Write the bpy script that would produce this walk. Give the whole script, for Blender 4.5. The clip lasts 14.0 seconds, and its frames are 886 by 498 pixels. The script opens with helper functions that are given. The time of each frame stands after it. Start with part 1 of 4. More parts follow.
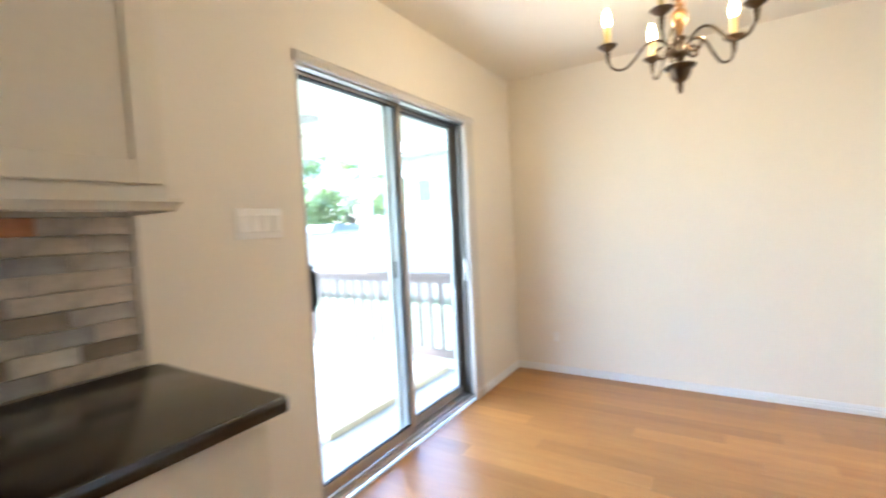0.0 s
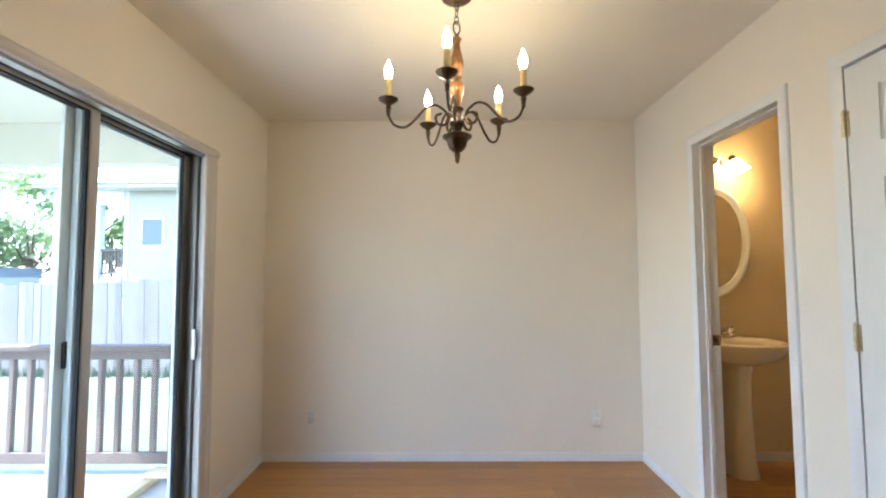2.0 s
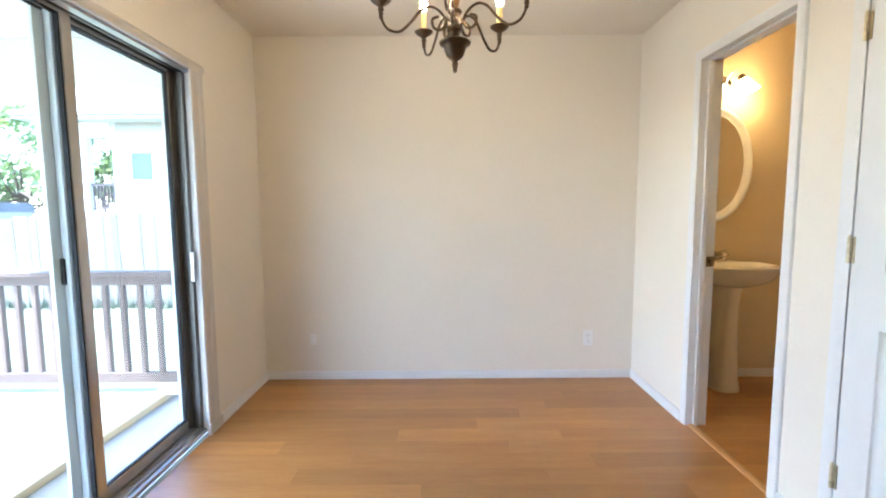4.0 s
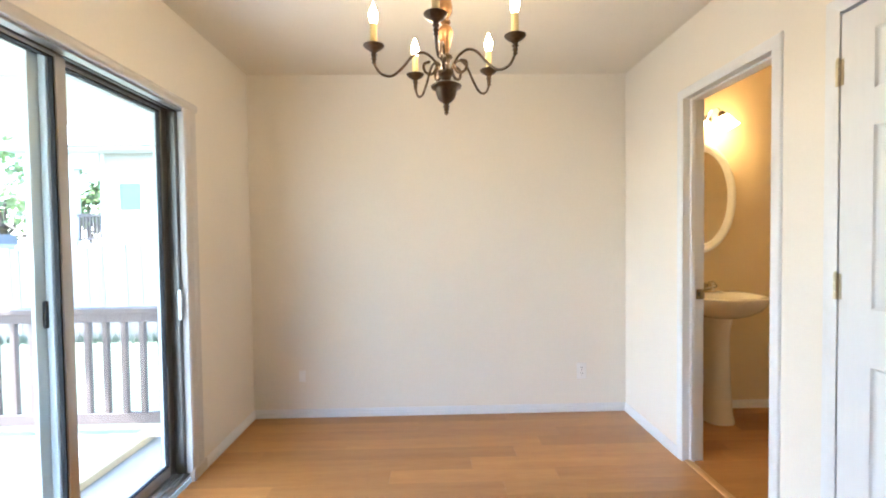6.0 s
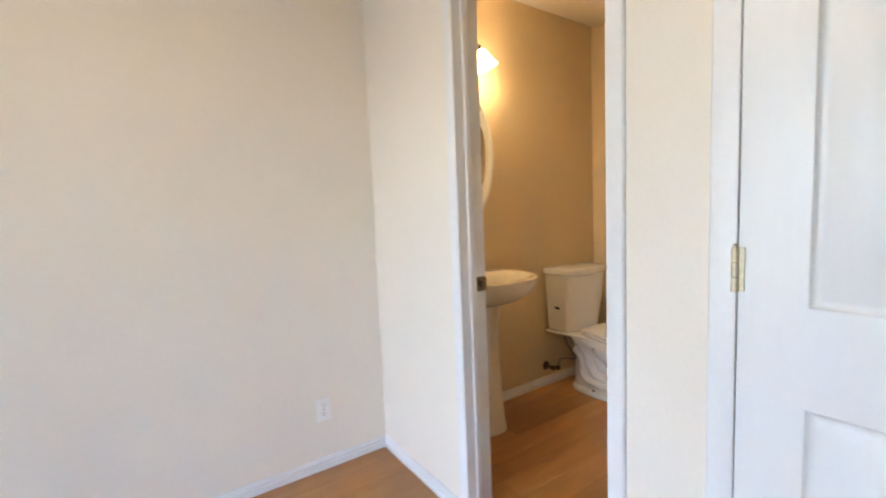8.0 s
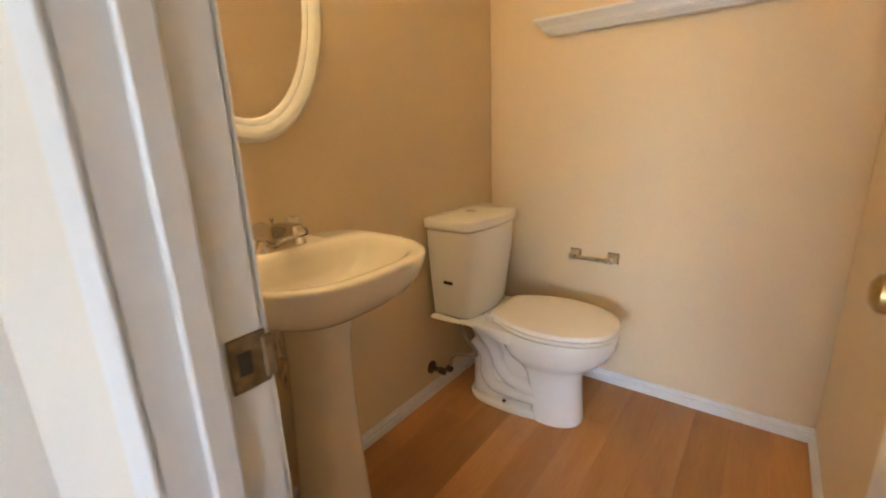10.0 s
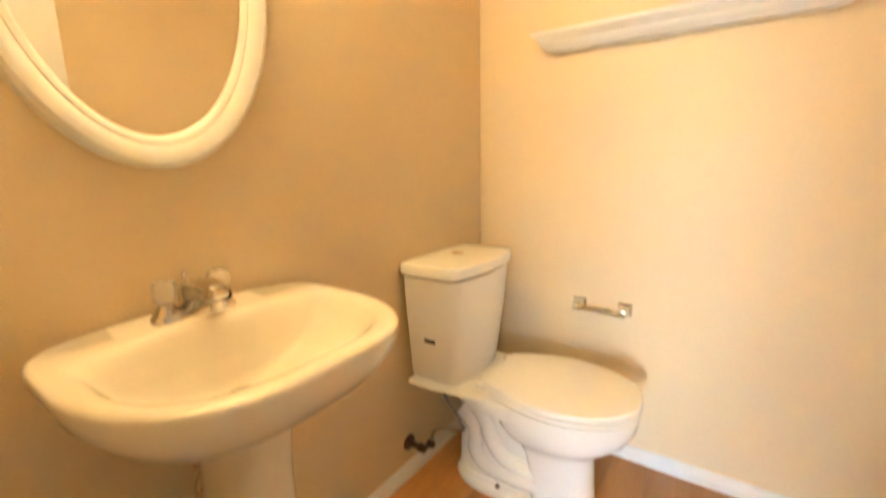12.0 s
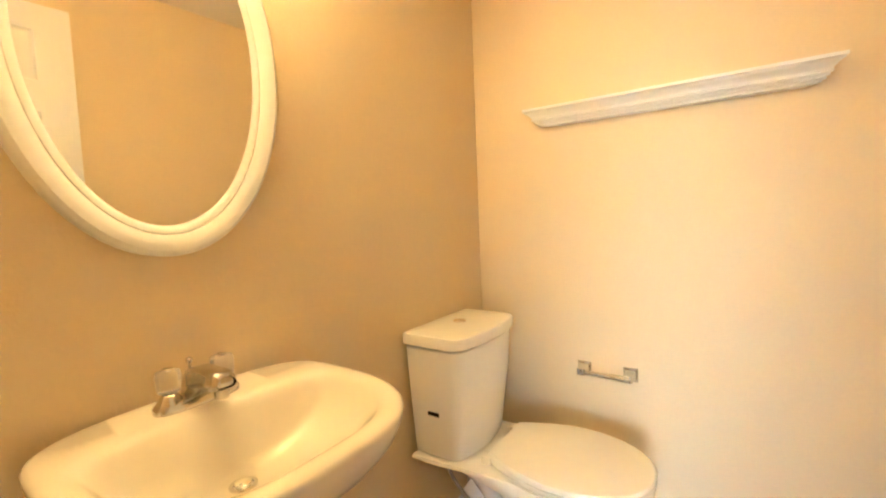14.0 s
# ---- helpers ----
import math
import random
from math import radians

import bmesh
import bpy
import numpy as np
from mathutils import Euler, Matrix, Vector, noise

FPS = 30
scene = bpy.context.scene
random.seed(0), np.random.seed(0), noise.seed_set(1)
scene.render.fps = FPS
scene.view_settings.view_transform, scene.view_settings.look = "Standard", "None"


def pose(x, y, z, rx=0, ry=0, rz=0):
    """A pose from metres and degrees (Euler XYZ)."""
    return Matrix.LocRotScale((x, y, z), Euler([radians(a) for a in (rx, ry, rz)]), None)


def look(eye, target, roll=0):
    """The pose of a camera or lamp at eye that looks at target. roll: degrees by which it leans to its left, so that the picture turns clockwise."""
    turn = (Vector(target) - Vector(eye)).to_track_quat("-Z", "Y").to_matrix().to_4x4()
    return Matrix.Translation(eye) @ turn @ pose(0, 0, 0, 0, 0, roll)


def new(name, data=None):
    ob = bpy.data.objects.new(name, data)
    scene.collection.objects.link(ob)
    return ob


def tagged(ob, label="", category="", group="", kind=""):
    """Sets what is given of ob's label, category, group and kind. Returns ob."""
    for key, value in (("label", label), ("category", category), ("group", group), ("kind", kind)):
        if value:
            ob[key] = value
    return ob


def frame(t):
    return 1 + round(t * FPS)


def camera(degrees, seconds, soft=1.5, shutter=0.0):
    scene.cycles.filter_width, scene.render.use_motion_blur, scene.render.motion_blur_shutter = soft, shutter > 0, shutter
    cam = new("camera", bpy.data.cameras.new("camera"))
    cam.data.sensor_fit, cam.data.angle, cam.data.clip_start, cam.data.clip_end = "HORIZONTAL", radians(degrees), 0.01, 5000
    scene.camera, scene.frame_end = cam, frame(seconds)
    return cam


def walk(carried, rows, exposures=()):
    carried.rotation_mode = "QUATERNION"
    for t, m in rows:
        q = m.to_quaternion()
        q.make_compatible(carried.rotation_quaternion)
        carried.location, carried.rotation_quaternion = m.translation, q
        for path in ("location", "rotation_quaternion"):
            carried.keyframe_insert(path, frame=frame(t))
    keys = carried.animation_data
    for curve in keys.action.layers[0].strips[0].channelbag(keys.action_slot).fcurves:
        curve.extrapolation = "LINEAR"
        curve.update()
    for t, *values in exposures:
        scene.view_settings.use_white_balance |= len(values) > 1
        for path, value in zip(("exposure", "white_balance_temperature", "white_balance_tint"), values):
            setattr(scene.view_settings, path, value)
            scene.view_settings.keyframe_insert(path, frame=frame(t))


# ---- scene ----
# ---------------------------------------------------------------- camera
cam = camera(91.6, 14.0, soft=2.0, shutter=0.5)
PATH = [
    (0, (0.216, -0.02, 1.261), (-0.845, 1.671, 1.153), -2.8),
    (0.5, (0.144, 0.178, 1.256), (-0.424, 2.094, 1.183), -1.6),
    (1, (0.116, 0.297, 1.286), (-0.187, 2.273, 1.253), -0.7),
    (1.5, (0.087, 0.327, 1.28), (-0.003, 2.325, 1.294), -0.8),
    (2, (0.064, 0.337, 1.315), (0.054, 2.334, 1.429), -0.2),
    (2.5, (0.063, 0.336, 1.324), (0.068, 2.331, 1.465), -0.2),
    (3, (0.055, 0.342, 1.269), (0.051, 2.339, 1.16), -0.0),
    (5.5, (0.074, 0.355, 1.228), (0.095, 2.345, 1.03), -0.9),
    (6, (0.053, 0.356, 1.28), (0.102, 2.354, 1.227), -0.7),
    (6.5, (0.038, 0.432, 1.267), (0.285, 2.415, 1.194), -2.1),
    (7, (0.154, 0.72, 1.239), (0.663, 2.652, 1.153), -2.0),
    (7.5, (0.311, 1.078, 1.228), (1.065, 2.928, 1.129), -0.5),
    (8, (0.49, 1.439, 1.235), (1.618, 3.08, 1.057), -2.3),
    (8.5, (0.773, 1.754, 1.211), (2.043, 3.276, 0.948), -1.7),
    (9, (1.013, 2.005, 1.198), (2.452, 3.357, 0.88), -1.1),
    (11.5, (1.602, 2.518, 1.1), (3.154, 3.591, 0.437), -0.3),
    (12, (1.613, 2.522, 1.148), (3.222, 3.641, 0.752), -1.2),
    (12.5, (1.606, 2.517, 1.232), (3.239, 3.672, 1.188), -2.0),
    (13, (1.604, 2.516, 1.238), (3.239, 3.667, 1.282), -2.6),
    (13.5, (1.602, 2.524, 1.228), (3.242, 3.667, 1.183), -2.4),
    (14, (1.602, 2.52, 1.204), (3.245, 3.65, 1.05), -2.4),
]
EXPOSURES = [
    (0.0, 4.66, 5150, 12), (0.5, 4.23, 5180, 12), (1.0, 3.84, 5200, 12), (1.5, 3.75, 5150, 12), (3.0, 3.99, 5080, 13), (5.3, 4.35, 5120, 13),
    (6.0, 4.33, 5200, 14), (6.5, 4.28, 5250, 14), (7.5, 4.18, 5130, 16), (8.5, 3.99, 5000, 16), (9.2, 3.92, 4980, 16),
    (11.3, 4.85, 5350, 14), (12.5, 5.02, 5350, 11), (14.0, 4.98, 5280, 10),
]
walk(cam, [(t, look(eye, target, roll)) for t, eye, target, roll in PATH], EXPOSURES)

# ---------------------------------------------------------------- plan, in metres
XL, XR, YB, YK = -1.24, 1.455, 3.45, -2.3      # dining room: window wall, door wall, end wall, kitchen end
XB, XF, YN = 1.563, 3.235, 2.085               # bathroom: inner face of the door wall, far wall, near wall
ZC, ZB = 2.44, 2.505                           # ceilings: dining room, bathroom
SY0, SY1, SZ = 1.21, 2.70, 1.985               # sliding door opening
BY0, BY1, BZ = 2.102, 2.725, 2.03               # bathroom door opening
PY0, PY1, PZ = 1.19, 1.808, 2.03               # pantry door opening
DECK = -0.12                                   # patio level
GRASS = -0.60                                  # lawn level

# ---------------------------------------------------------------- daylight
world = bpy.data.worlds.new("sky")
scene.world = world
world.use_nodes = True
_n = world.node_tree.nodes
_sky = _n.new("ShaderNodeTexSky")
_sky.sky_type = "NISHITA"
_sky.sun_disc = False
_sky.sun_elevation = radians(44)
_sky.sun_rotation = radians(-103)
world.node_tree.links.new(_sky.outputs[0], _n["Background"].inputs[0])
_n["Background"].inputs[1].default_value = 0.15
sun = new("sun", bpy.data.lights.new("sun", "SUN"))
sun.data.energy, sun.data.angle, sun.data.color = 3.0, radians(0.5), (1.0, 0.965, 0.92)
sun.matrix_world = look((-7.0, -1.6, 6.9), (0, 0, 0))

# ---------------------------------------------------------------- materials
def mat(name, color, rough=0.5, metal=0.0, spec=0.5, grain=0.04, scale=40.0, bump=0.0, bump_scale=200.0,
        stain=0.05, stain_scale=2.5, piece=0.0, island=False, coat=0.0, stretch=(1, 1, 1)):
    """Painted or solid surface: colour with fine grain and broad stains, relief, a shade of its own for each piece."""
    m = bpy.data.materials.new(name)
    m.use_nodes = True
    nt = m.node_tree
    N, L = nt.nodes, nt.links
    b = N["Principled BSDF"]
    b.inputs["Roughness"].default_value = rough
    b.inputs["Metallic"].default_value = metal
    b.inputs["Specular IOR Level"].default_value = spec
    b.inputs["Coat Weight"].default_value = coat
    b.inputs["Coat Roughness"].default_value = 0.1
    co = N.new("ShaderNodeTexCoord")
    mp = N.new("ShaderNodeMapping")
    mp.inputs["Scale"].default_value = stretch
    L.new(co.outputs["Object"], mp.inputs[0])
    fine = N.new("ShaderNodeTexNoise")
    fine.inputs["Scale"].default_value = scale
    fine.inputs["Detail"].default_value = 4
    broad = N.new("ShaderNodeTexNoise")
    broad.inputs["Scale"].default_value = stain_scale
    broad.inputs["Detail"].default_value = 3
    L.new(mp.outputs[0], fine.inputs["Vector"])
    L.new(mp.outputs[0], broad.inputs["Vector"])
    val = None
    for src, amount in ((fine.outputs["Fac"], grain), (broad.outputs["Fac"], stain)):
        r = N.new("ShaderNodeMapRange")
        r.inputs["From Min"].default_value, r.inputs["From Max"].default_value = 0.3, 0.7
        r.inputs["To Min"].default_value, r.inputs["To Max"].default_value = 1 - amount, 1 + amount
        L.new(src, r.inputs["Value"])
        if val is None:
            val = r.outputs[0]
        else:
            k = N.new("ShaderNodeMath")
            k.operation = "MULTIPLY"
            L.new(val, k.inputs[0]), L.new(r.outputs[0], k.inputs[1])
            val = k.outputs[0]
    if piece:
        if island:
            rnd = N.new("ShaderNodeNewGeometry").outputs["Random Per Island"]
        else:
            rnd = N.new("ShaderNodeObjectInfo").outputs["Random"]
        r = N.new("ShaderNodeMapRange")
        r.inputs["To Min"].default_value, r.inputs["To Max"].default_value = 1 - piece, 1 + piece
        L.new(rnd, r.inputs["Value"])
        k = N.new("ShaderNodeMath")
        k.operation = "MULTIPLY"
        L.new(val, k.inputs[0]), L.new(r.outputs[0], k.inputs[1])
        val = k.outputs[0]
    hsv = N.new("ShaderNodeHueSaturation")
    hsv.inputs["Color"].default_value = (*color, 1)
    L.new(val, hsv.inputs["Value"])
    L.new(hsv.outputs[0], b.inputs["Base Color"])
    rr = N.new("ShaderNodeMapRange")
    rr.inputs["To Min"].default_value, rr.inputs["To Max"].default_value = max(0.02, rough - 0.06), min(1, rough + 0.06)
    L.new(broad.outputs["Fac"], rr.inputs["Value"]), L.new(rr.outputs[0], b.inputs["Roughness"])
    if bump:
        bn = N.new("ShaderNodeTexNoise")
        bn.inputs["Scale"].default_value = bump_scale
        bn.inputs["Detail"].default_value = 3
        L.new(mp.outputs[0], bn.inputs["Vector"])
        bp = N.new("ShaderNodeBump")
        bp.inputs["Strength"].default_value = bump
        bp.inputs["Distance"].default_value = 0.002
        L.new(bn.outputs["Fac"], bp.inputs["Height"]), L.new(bp.outputs[0], b.inputs["Normal"])
    return m


def wood(name, dark, light, rough, grain_scale=9.0, along=(1, 12, 12), piece=0.1, coat=0.0, bump=0.05):
    """Boards with long grain; every board has its own tone and its own stretch of grain."""
    m = bpy.data.materials.new(name)
    m.use_nodes = True
    nt = m.node_tree
    N, L = nt.nodes, nt.links
    b = N["Principled BSDF"]
    b.inputs["Coat Weight"].default_value, b.inputs["Coat Roughness"].default_value = coat, 0.3
    co, info = N.new("ShaderNodeTexCoord"), N.new("ShaderNodeObjectInfo")
    mp = N.new("ShaderNodeMapping")
    mp.inputs["Scale"].default_value = along
    shift = N.new("ShaderNodeVectorMath")
    shift.operation = "MULTIPLY_ADD"
    shift.inputs[1].default_value = (37.0, 23.0, 11.0)
    cx = N.new("ShaderNodeCombineXYZ")
    for i in range(3):
        L.new(info.outputs["Random"], cx.inputs[i])
    L.new(co.outputs["Object"], mp.inputs[0])
    L.new(cx.outputs[0], shift.inputs[0]), L.new(mp.outputs[0], shift.inputs[2])
    n1, n2 = N.new("ShaderNodeTexNoise"), N.new("ShaderNodeTexNoise")
    n1.inputs["Scale"].default_value, n1.inputs["Detail"].default_value, n1.inputs["Distortion"].default_value = grain_scale * 0.35, 6, 0.0
    n2.inputs["Scale"].default_value, n2.inputs["Detail"].default_value = grain_scale * 2.2, 3
    L.new(shift.outputs[0], n1.inputs["Vector"]), L.new(shift.outputs[0], n2.inputs["Vector"])
    mixn = N.new("ShaderNodeMath")
    mixn.operation = "MULTIPLY_ADD"
    mixn.inputs[1].default_value = 0.35
    L.new(n2.outputs["Fac"], mixn.inputs[0])
    sc = N.new("ShaderNodeMath")
    sc.operation = "MULTIPLY"
    sc.inputs[1].default_value = 0.65
    L.new(n1.outputs["Fac"], sc.inputs[0]), L.new(sc.outputs[0], mixn.inputs[2])
    ramp = N.new("ShaderNodeValToRGB")
    ramp.color_ramp.elements[0].position, ramp.color_ramp.elements[1].position = 0.32, 0.68
    ramp.color_ramp.elements[0].color, ramp.color_ramp.elements[1].color = (*dark, 1), (*light, 1)
    L.new(mixn.outputs[0], ramp.inputs[0])
    r = N.new("ShaderNodeMapRange")
    r.inputs["To Min"].default_value, r.inputs["To Max"].default_value = 1 - piece, 1 + piece
    L.new(info.outputs["Random"], r.inputs["Value"])
    hsv = N.new("ShaderNodeHueSaturation")
    L.new(ramp.outputs[0], hsv.inputs["Color"]), L.new(r.outputs[0], hsv.inputs["Value"])
    L.new(hsv.outputs[0], b.inputs["Base Color"])
    rr = N.new("ShaderNodeMapRange")
    rr.inputs["To Min"].default_value, rr.inputs["To Max"].default_value = rough - 0.05, rough + 0.07
    L.new(n1.outputs["Fac"], rr.inputs["Value"]), L.new(rr.outputs[0], b.inputs["Roughness"])
    bp = N.new("ShaderNodeBump")
    bp.inputs["Strength"].default_value, bp.inputs["Distance"].default_value = bump, 0.001
    L.new(n2.outputs["Fac"], bp.inputs["Height"]), L.new(bp.outputs[0], b.inputs["Normal"])
    return m


def glow(name, color, strength):
    m = bpy.data.materials.new(name)
    m.use_nodes = True
    b = m.node_tree.nodes["Principled BSDF"]
    b.inputs["Base Color"].default_value = (0.9, 0.88, 0.82, 1)
    b.inputs["Roughness"].default_value = 0.3
    b.inputs["Emission Color"].default_value = (*color, 1)
    b.inputs["Emission Strength"].default_value = strength
    return m


def pane_glass(name, tint):
    """Thin clear glass: mostly straight through, with a faint reflection that grows at a slant."""
    m = bpy.data.materials.new(name)
    m.use_nodes = True
    N, L = m.node_tree.nodes, m.node_tree.links
    N.remove(N["Principled BSDF"])
    tr, gl, mx, lw = (N.new("ShaderNodeBsdfTransparent"), N.new("ShaderNodeBsdfGlossy"), N.new("ShaderNodeMixShader"), N.new("ShaderNodeLayerWeight"))
    tr.inputs[0].default_value = (*tint, 1)
    gl.inputs["Roughness"].default_value = 0.02
    lw.inputs[0].default_value = 0.5
    pw, sc = N.new("ShaderNodeMath"), N.new("ShaderNodeMath")
    pw.operation, sc.operation = "POWER", "MULTIPLY_ADD"
    pw.inputs[1].default_value, sc.inputs[1].default_value, sc.inputs[2].default_value = 5.0, 0.85, 0.035
    L.new(lw.outputs["Facing"], pw.inputs[0]), L.new(pw.outputs[0], sc.inputs[0])
    L.new(sc.outputs[0], mx.inputs[0]), L.new(tr.outputs[0], mx.inputs[1]), L.new(gl.outputs[0], mx.inputs[2])
    L.new(mx.outputs[0], N["Material Output"].inputs[0])
    return m


WALL = mat("cream_wall_paint", (0.79, 0.735, 0.645), 0.6, spec=0.3, grain=0.012, scale=90, bump=0.35, bump_scale=170, stain=0.025, stain_scale=1.1)
WALL_BATH = mat("beige_wall_paint", (0.71, 0.58, 0.375), 0.5, spec=0.35, grain=0.012, scale=90, bump=0.35, bump_scale=170, stain=0.025, stain_scale=1.1)
CEIL = mat("ceiling_paint", (0.78, 0.725, 0.62), 0.85, spec=0.2, grain=0.02, scale=120, bump=0.6, bump_scale=120, stain=0.02)
TRIM = mat("white_trim_paint", (0.76, 0.76, 0.76), 0.35, grain=0.015, scale=60, bump=0.06, bump_scale=90, stain=0.02)
DOORW = mat("white_door_paint", (0.76, 0.765, 0.77), 0.32, grain=0.012, scale=60, bump=0.08, bump_scale=60, stain=0.015, stretch=(1, 1, 0.15))
CABINET = mat("cream_cabinet_paint", (0.74, 0.68, 0.57), 0.4, grain=0.015, stain=0.02, bump=0.05, bump_scale=80)
FLOOR = wood("honey_floor_boards", (0.40, 0.178, 0.044), (0.51, 0.258, 0.075), 0.34, grain_scale=5, along=(1.0, 9, 9), piece=0.19, coat=0.2, bump=0.02)
FLOOR_GAP = mat("floor_joint_shadow", (0.16, 0.08, 0.035), 0.7)
STRIP = wood("pale_threshold_wood", (0.50, 0.27, 0.09), (0.66, 0.40, 0.16), 0.3, along=(12, 1, 12), coat=0.2)
GRANITE = mat("black_granite", (0.016, 0.012, 0.011), 0.16, spec=0.6, grain=0.5, scale=260, stain=0.25, stain_scale=12)
STONE = mat("stone_mosaic", (0.36, 0.31, 0.27), 0.45, grain=0.12, scale=60, stain=0.25, stain_scale=9, bump=0.2, bump_scale=60)
_nt = STONE.node_tree
_ramp = _nt.nodes.new("ShaderNodeValToRGB")
_ramp.color_ramp.interpolation = "CONSTANT"
for _p, _c in ((0.18, (0.52, 0.49, 0.45, 1)), (0.38, (0.20, 0.165, 0.14, 1)), (0.55, (0.42, 0.36, 0.30, 1)), (0.74, (0.27, 0.26, 0.26, 1)), (0.93, (0.48, 0.20, 0.09, 1))):
    _ramp.color_ramp.elements.new(_p).color = _c
_ramp.color_ramp.elements[0].color = (0.33, 0.30, 0.27, 1)
_info = _nt.nodes.new("ShaderNodeObjectInfo")
_nt.links.new(_info.outputs["Random"], _ramp.inputs[0])
_nt.links.new(_ramp.outputs[0], next(n for n in _nt.nodes if n.type == "HUE_SAT").inputs["Color"])
GROUT = mat("grout", (0.5, 0.46, 0.41), 0.8, grain=0.05)
ALU = mat("brushed_aluminium", (0.52, 0.51, 0.50), 0.34, 0.9, grain=0.05, scale=30, stretch=(1, 1, 0.05), stain=0.06)
# Darker copy of ALU, with the shade in tracks and far jamb coloured in.
ALU_SHADED = mat("shaded_aluminium_channel", (0.17, 0.16, 0.15), 0.4, 0.7, grain=0.08, stain=0.1)
RUBBER = mat("black_rubber", (0.008, 0.008, 0.009), 0.6, spec=0.25, grain=0.1)
GLASS = pane_glass("door_glass", (0.905, 0.915, 0.895))
BRONZE = mat("aged_bronze", (0.105, 0.07, 0.042), 0.34, 0.85, grain=0.25, scale=70, stain=0.3, stain_scale=18)
COPPER = mat("worn_golden_bronze", (0.30, 0.17, 0.075), 0.34, 0.9, grain=0.2, scale=60, stain=0.35, stain_scale=22)
CANDLE = mat("ivory_candle_sleeve", (0.70, 0.55, 0.25), 0.45, grain=0.03, stain=0.04)
BULB = glow("lit_flame_bulb", (1.0, 0.71, 0.335), 13.0)
SHADE = glow("lit_frosted_glass", (1.0, 0.635, 0.215), 2.5)
BRASS = mat("worn_brass", (0.55, 0.40, 0.16), 0.32, 0.95, grain=0.15, scale=90, stain=0.2, stain_scale=25)
BRASS_PALE = mat("dull_pale_brass", (0.60, 0.53, 0.36), 0.42, 0.75, grain=0.12, scale=90, stain=0.15, stain_scale=25)
BRASS_DARK = mat("tarnished_brass", (0.24, 0.165, 0.085), 0.4, 0.8, grain=0.2, scale=90, stain=0.3, stain_scale=40)
CHROME = mat("chrome", (0.80, 0.80, 0.80), 0.07, 1.0, grain=0.02, stain=0.03)
# Slightly worn chrome, its base colour dimmed to stand for dark reflections.
CHROME_DIM = mat("worn_chrome_dim_reflections", (0.58, 0.56, 0.53), 0.13, 1.0, grain=0.05, stain=0.10, stain_scale=40)
CREAM_METAL = mat("cream_painted_hinge", (0.72, 0.68, 0.50), 0.35, grain=0.04, stain=0.08, stain_scale=30)
PORCELAIN = mat("white_porcelain", (0.86, 0.85, 0.81), 0.08, spec=0.6, grain=0.008, stain=0.015)
IVORY = mat("ivory_porcelain", (0.79, 0.745, 0.65), 0.09, spec=0.6, grain=0.008, stain=0.015)
SEAT = mat("white_seat_plastic", (0.85, 0.82, 0.76), 0.22, grain=0.01, stain=0.015)
BLACK = mat("black_plastic", (0.008, 0.008, 0.009), 0.5, spec=0.25, grain=0.1)
PLATE = mat("white_plastic_plate", (0.82, 0.805, 0.775), 0.35, grain=0.01)
SLOT = mat("dark_slot", (0.03, 0.028, 0.025), 0.6)
HOSE = mat("braided_steel_hose", (0.30, 0.27, 0.24), 0.35, 0.8, grain=0.3, scale=400)
DECK_WOOD = wood("weathered_deck_boards", (0.22, 0.215, 0.205), (0.32, 0.315, 0.305), 0.7, along=(1, 14, 14), piece=0.15)
RAIL_WOOD = wood("brown_stained_rail", (0.082, 0.056, 0.045), (0.145, 0.104, 0.084), 0.6, along=(12, 12, 1.5), piece=0.12)
YELLOW_WOOD = wood("pale_lumber", (0.48, 0.38, 0.22), (0.62, 0.52, 0.34), 0.65, along=(12, 1, 12))
FENCE_WOOD = wood("grey_fence_wood", (0.135, 0.118, 0.095), (0.225, 0.20, 0.165), 0.8, along=(12, 12, 0.8), piece=0.2)
CONCRETE = mat("patio_concrete", (0.40, 0.40, 0.39), 0.8, grain=0.08, scale=50, stain=0.12, bump=0.2, bump_scale=90)
PATIO_CEIL = mat("pale_green_grey_patio_ceiling", (0.63, 0.61, 0.52), 0.7, grain=0.03, stain=0.05)
PATIO_WHITE = mat("white_patio_paint", (0.66, 0.66, 0.63), 0.6, grain=0.02, stain=0.03)
SIDING = mat("pale_siding", (0.38, 0.36, 0.33), 0.6, grain=0.03, stain=0.05)
ROOFING = mat("grey_shingles", (0.20, 0.19, 0.18), 0.85, grain=0.2, scale=14, stain=0.15)
HOUSE_GLASS = mat("far_window_glass", (0.13, 0.155, 0.18), 0.3, spec=0.3, grain=0.05)
LAWN = mat("dry_lawn", (0.09, 0.105, 0.055), 0.9, grain=0.3, scale=30, stain=0.25, stain_scale=0.8, bump=0.6, bump_scale=60)
GRASS_BLADE = mat("grass_blades", (0.10, 0.12, 0.075), 0.7, piece=0.35, island=True)
LEAF = mat("tree_leaves", (0.24, 0.29, 0.16), 0.55, piece=0.4, island=True, grain=0.1)
_nt = LEAF.node_tree
_tl, _mx = _nt.nodes.new("ShaderNodeBsdfTranslucent"), _nt.nodes.new("ShaderNodeMixShader")
_tl.inputs[0].default_value, _mx.inputs[0].default_value = (0.30, 0.40, 0.14, 1), 0.45
_nt.links.new(_nt.nodes["Principled BSDF"].outputs[0], _mx.inputs[1]), _nt.links.new(_tl.outputs[0], _mx.inputs[2])
_nt.links.new(_mx.outputs[0], _nt.nodes["Material Output"].inputs[0])
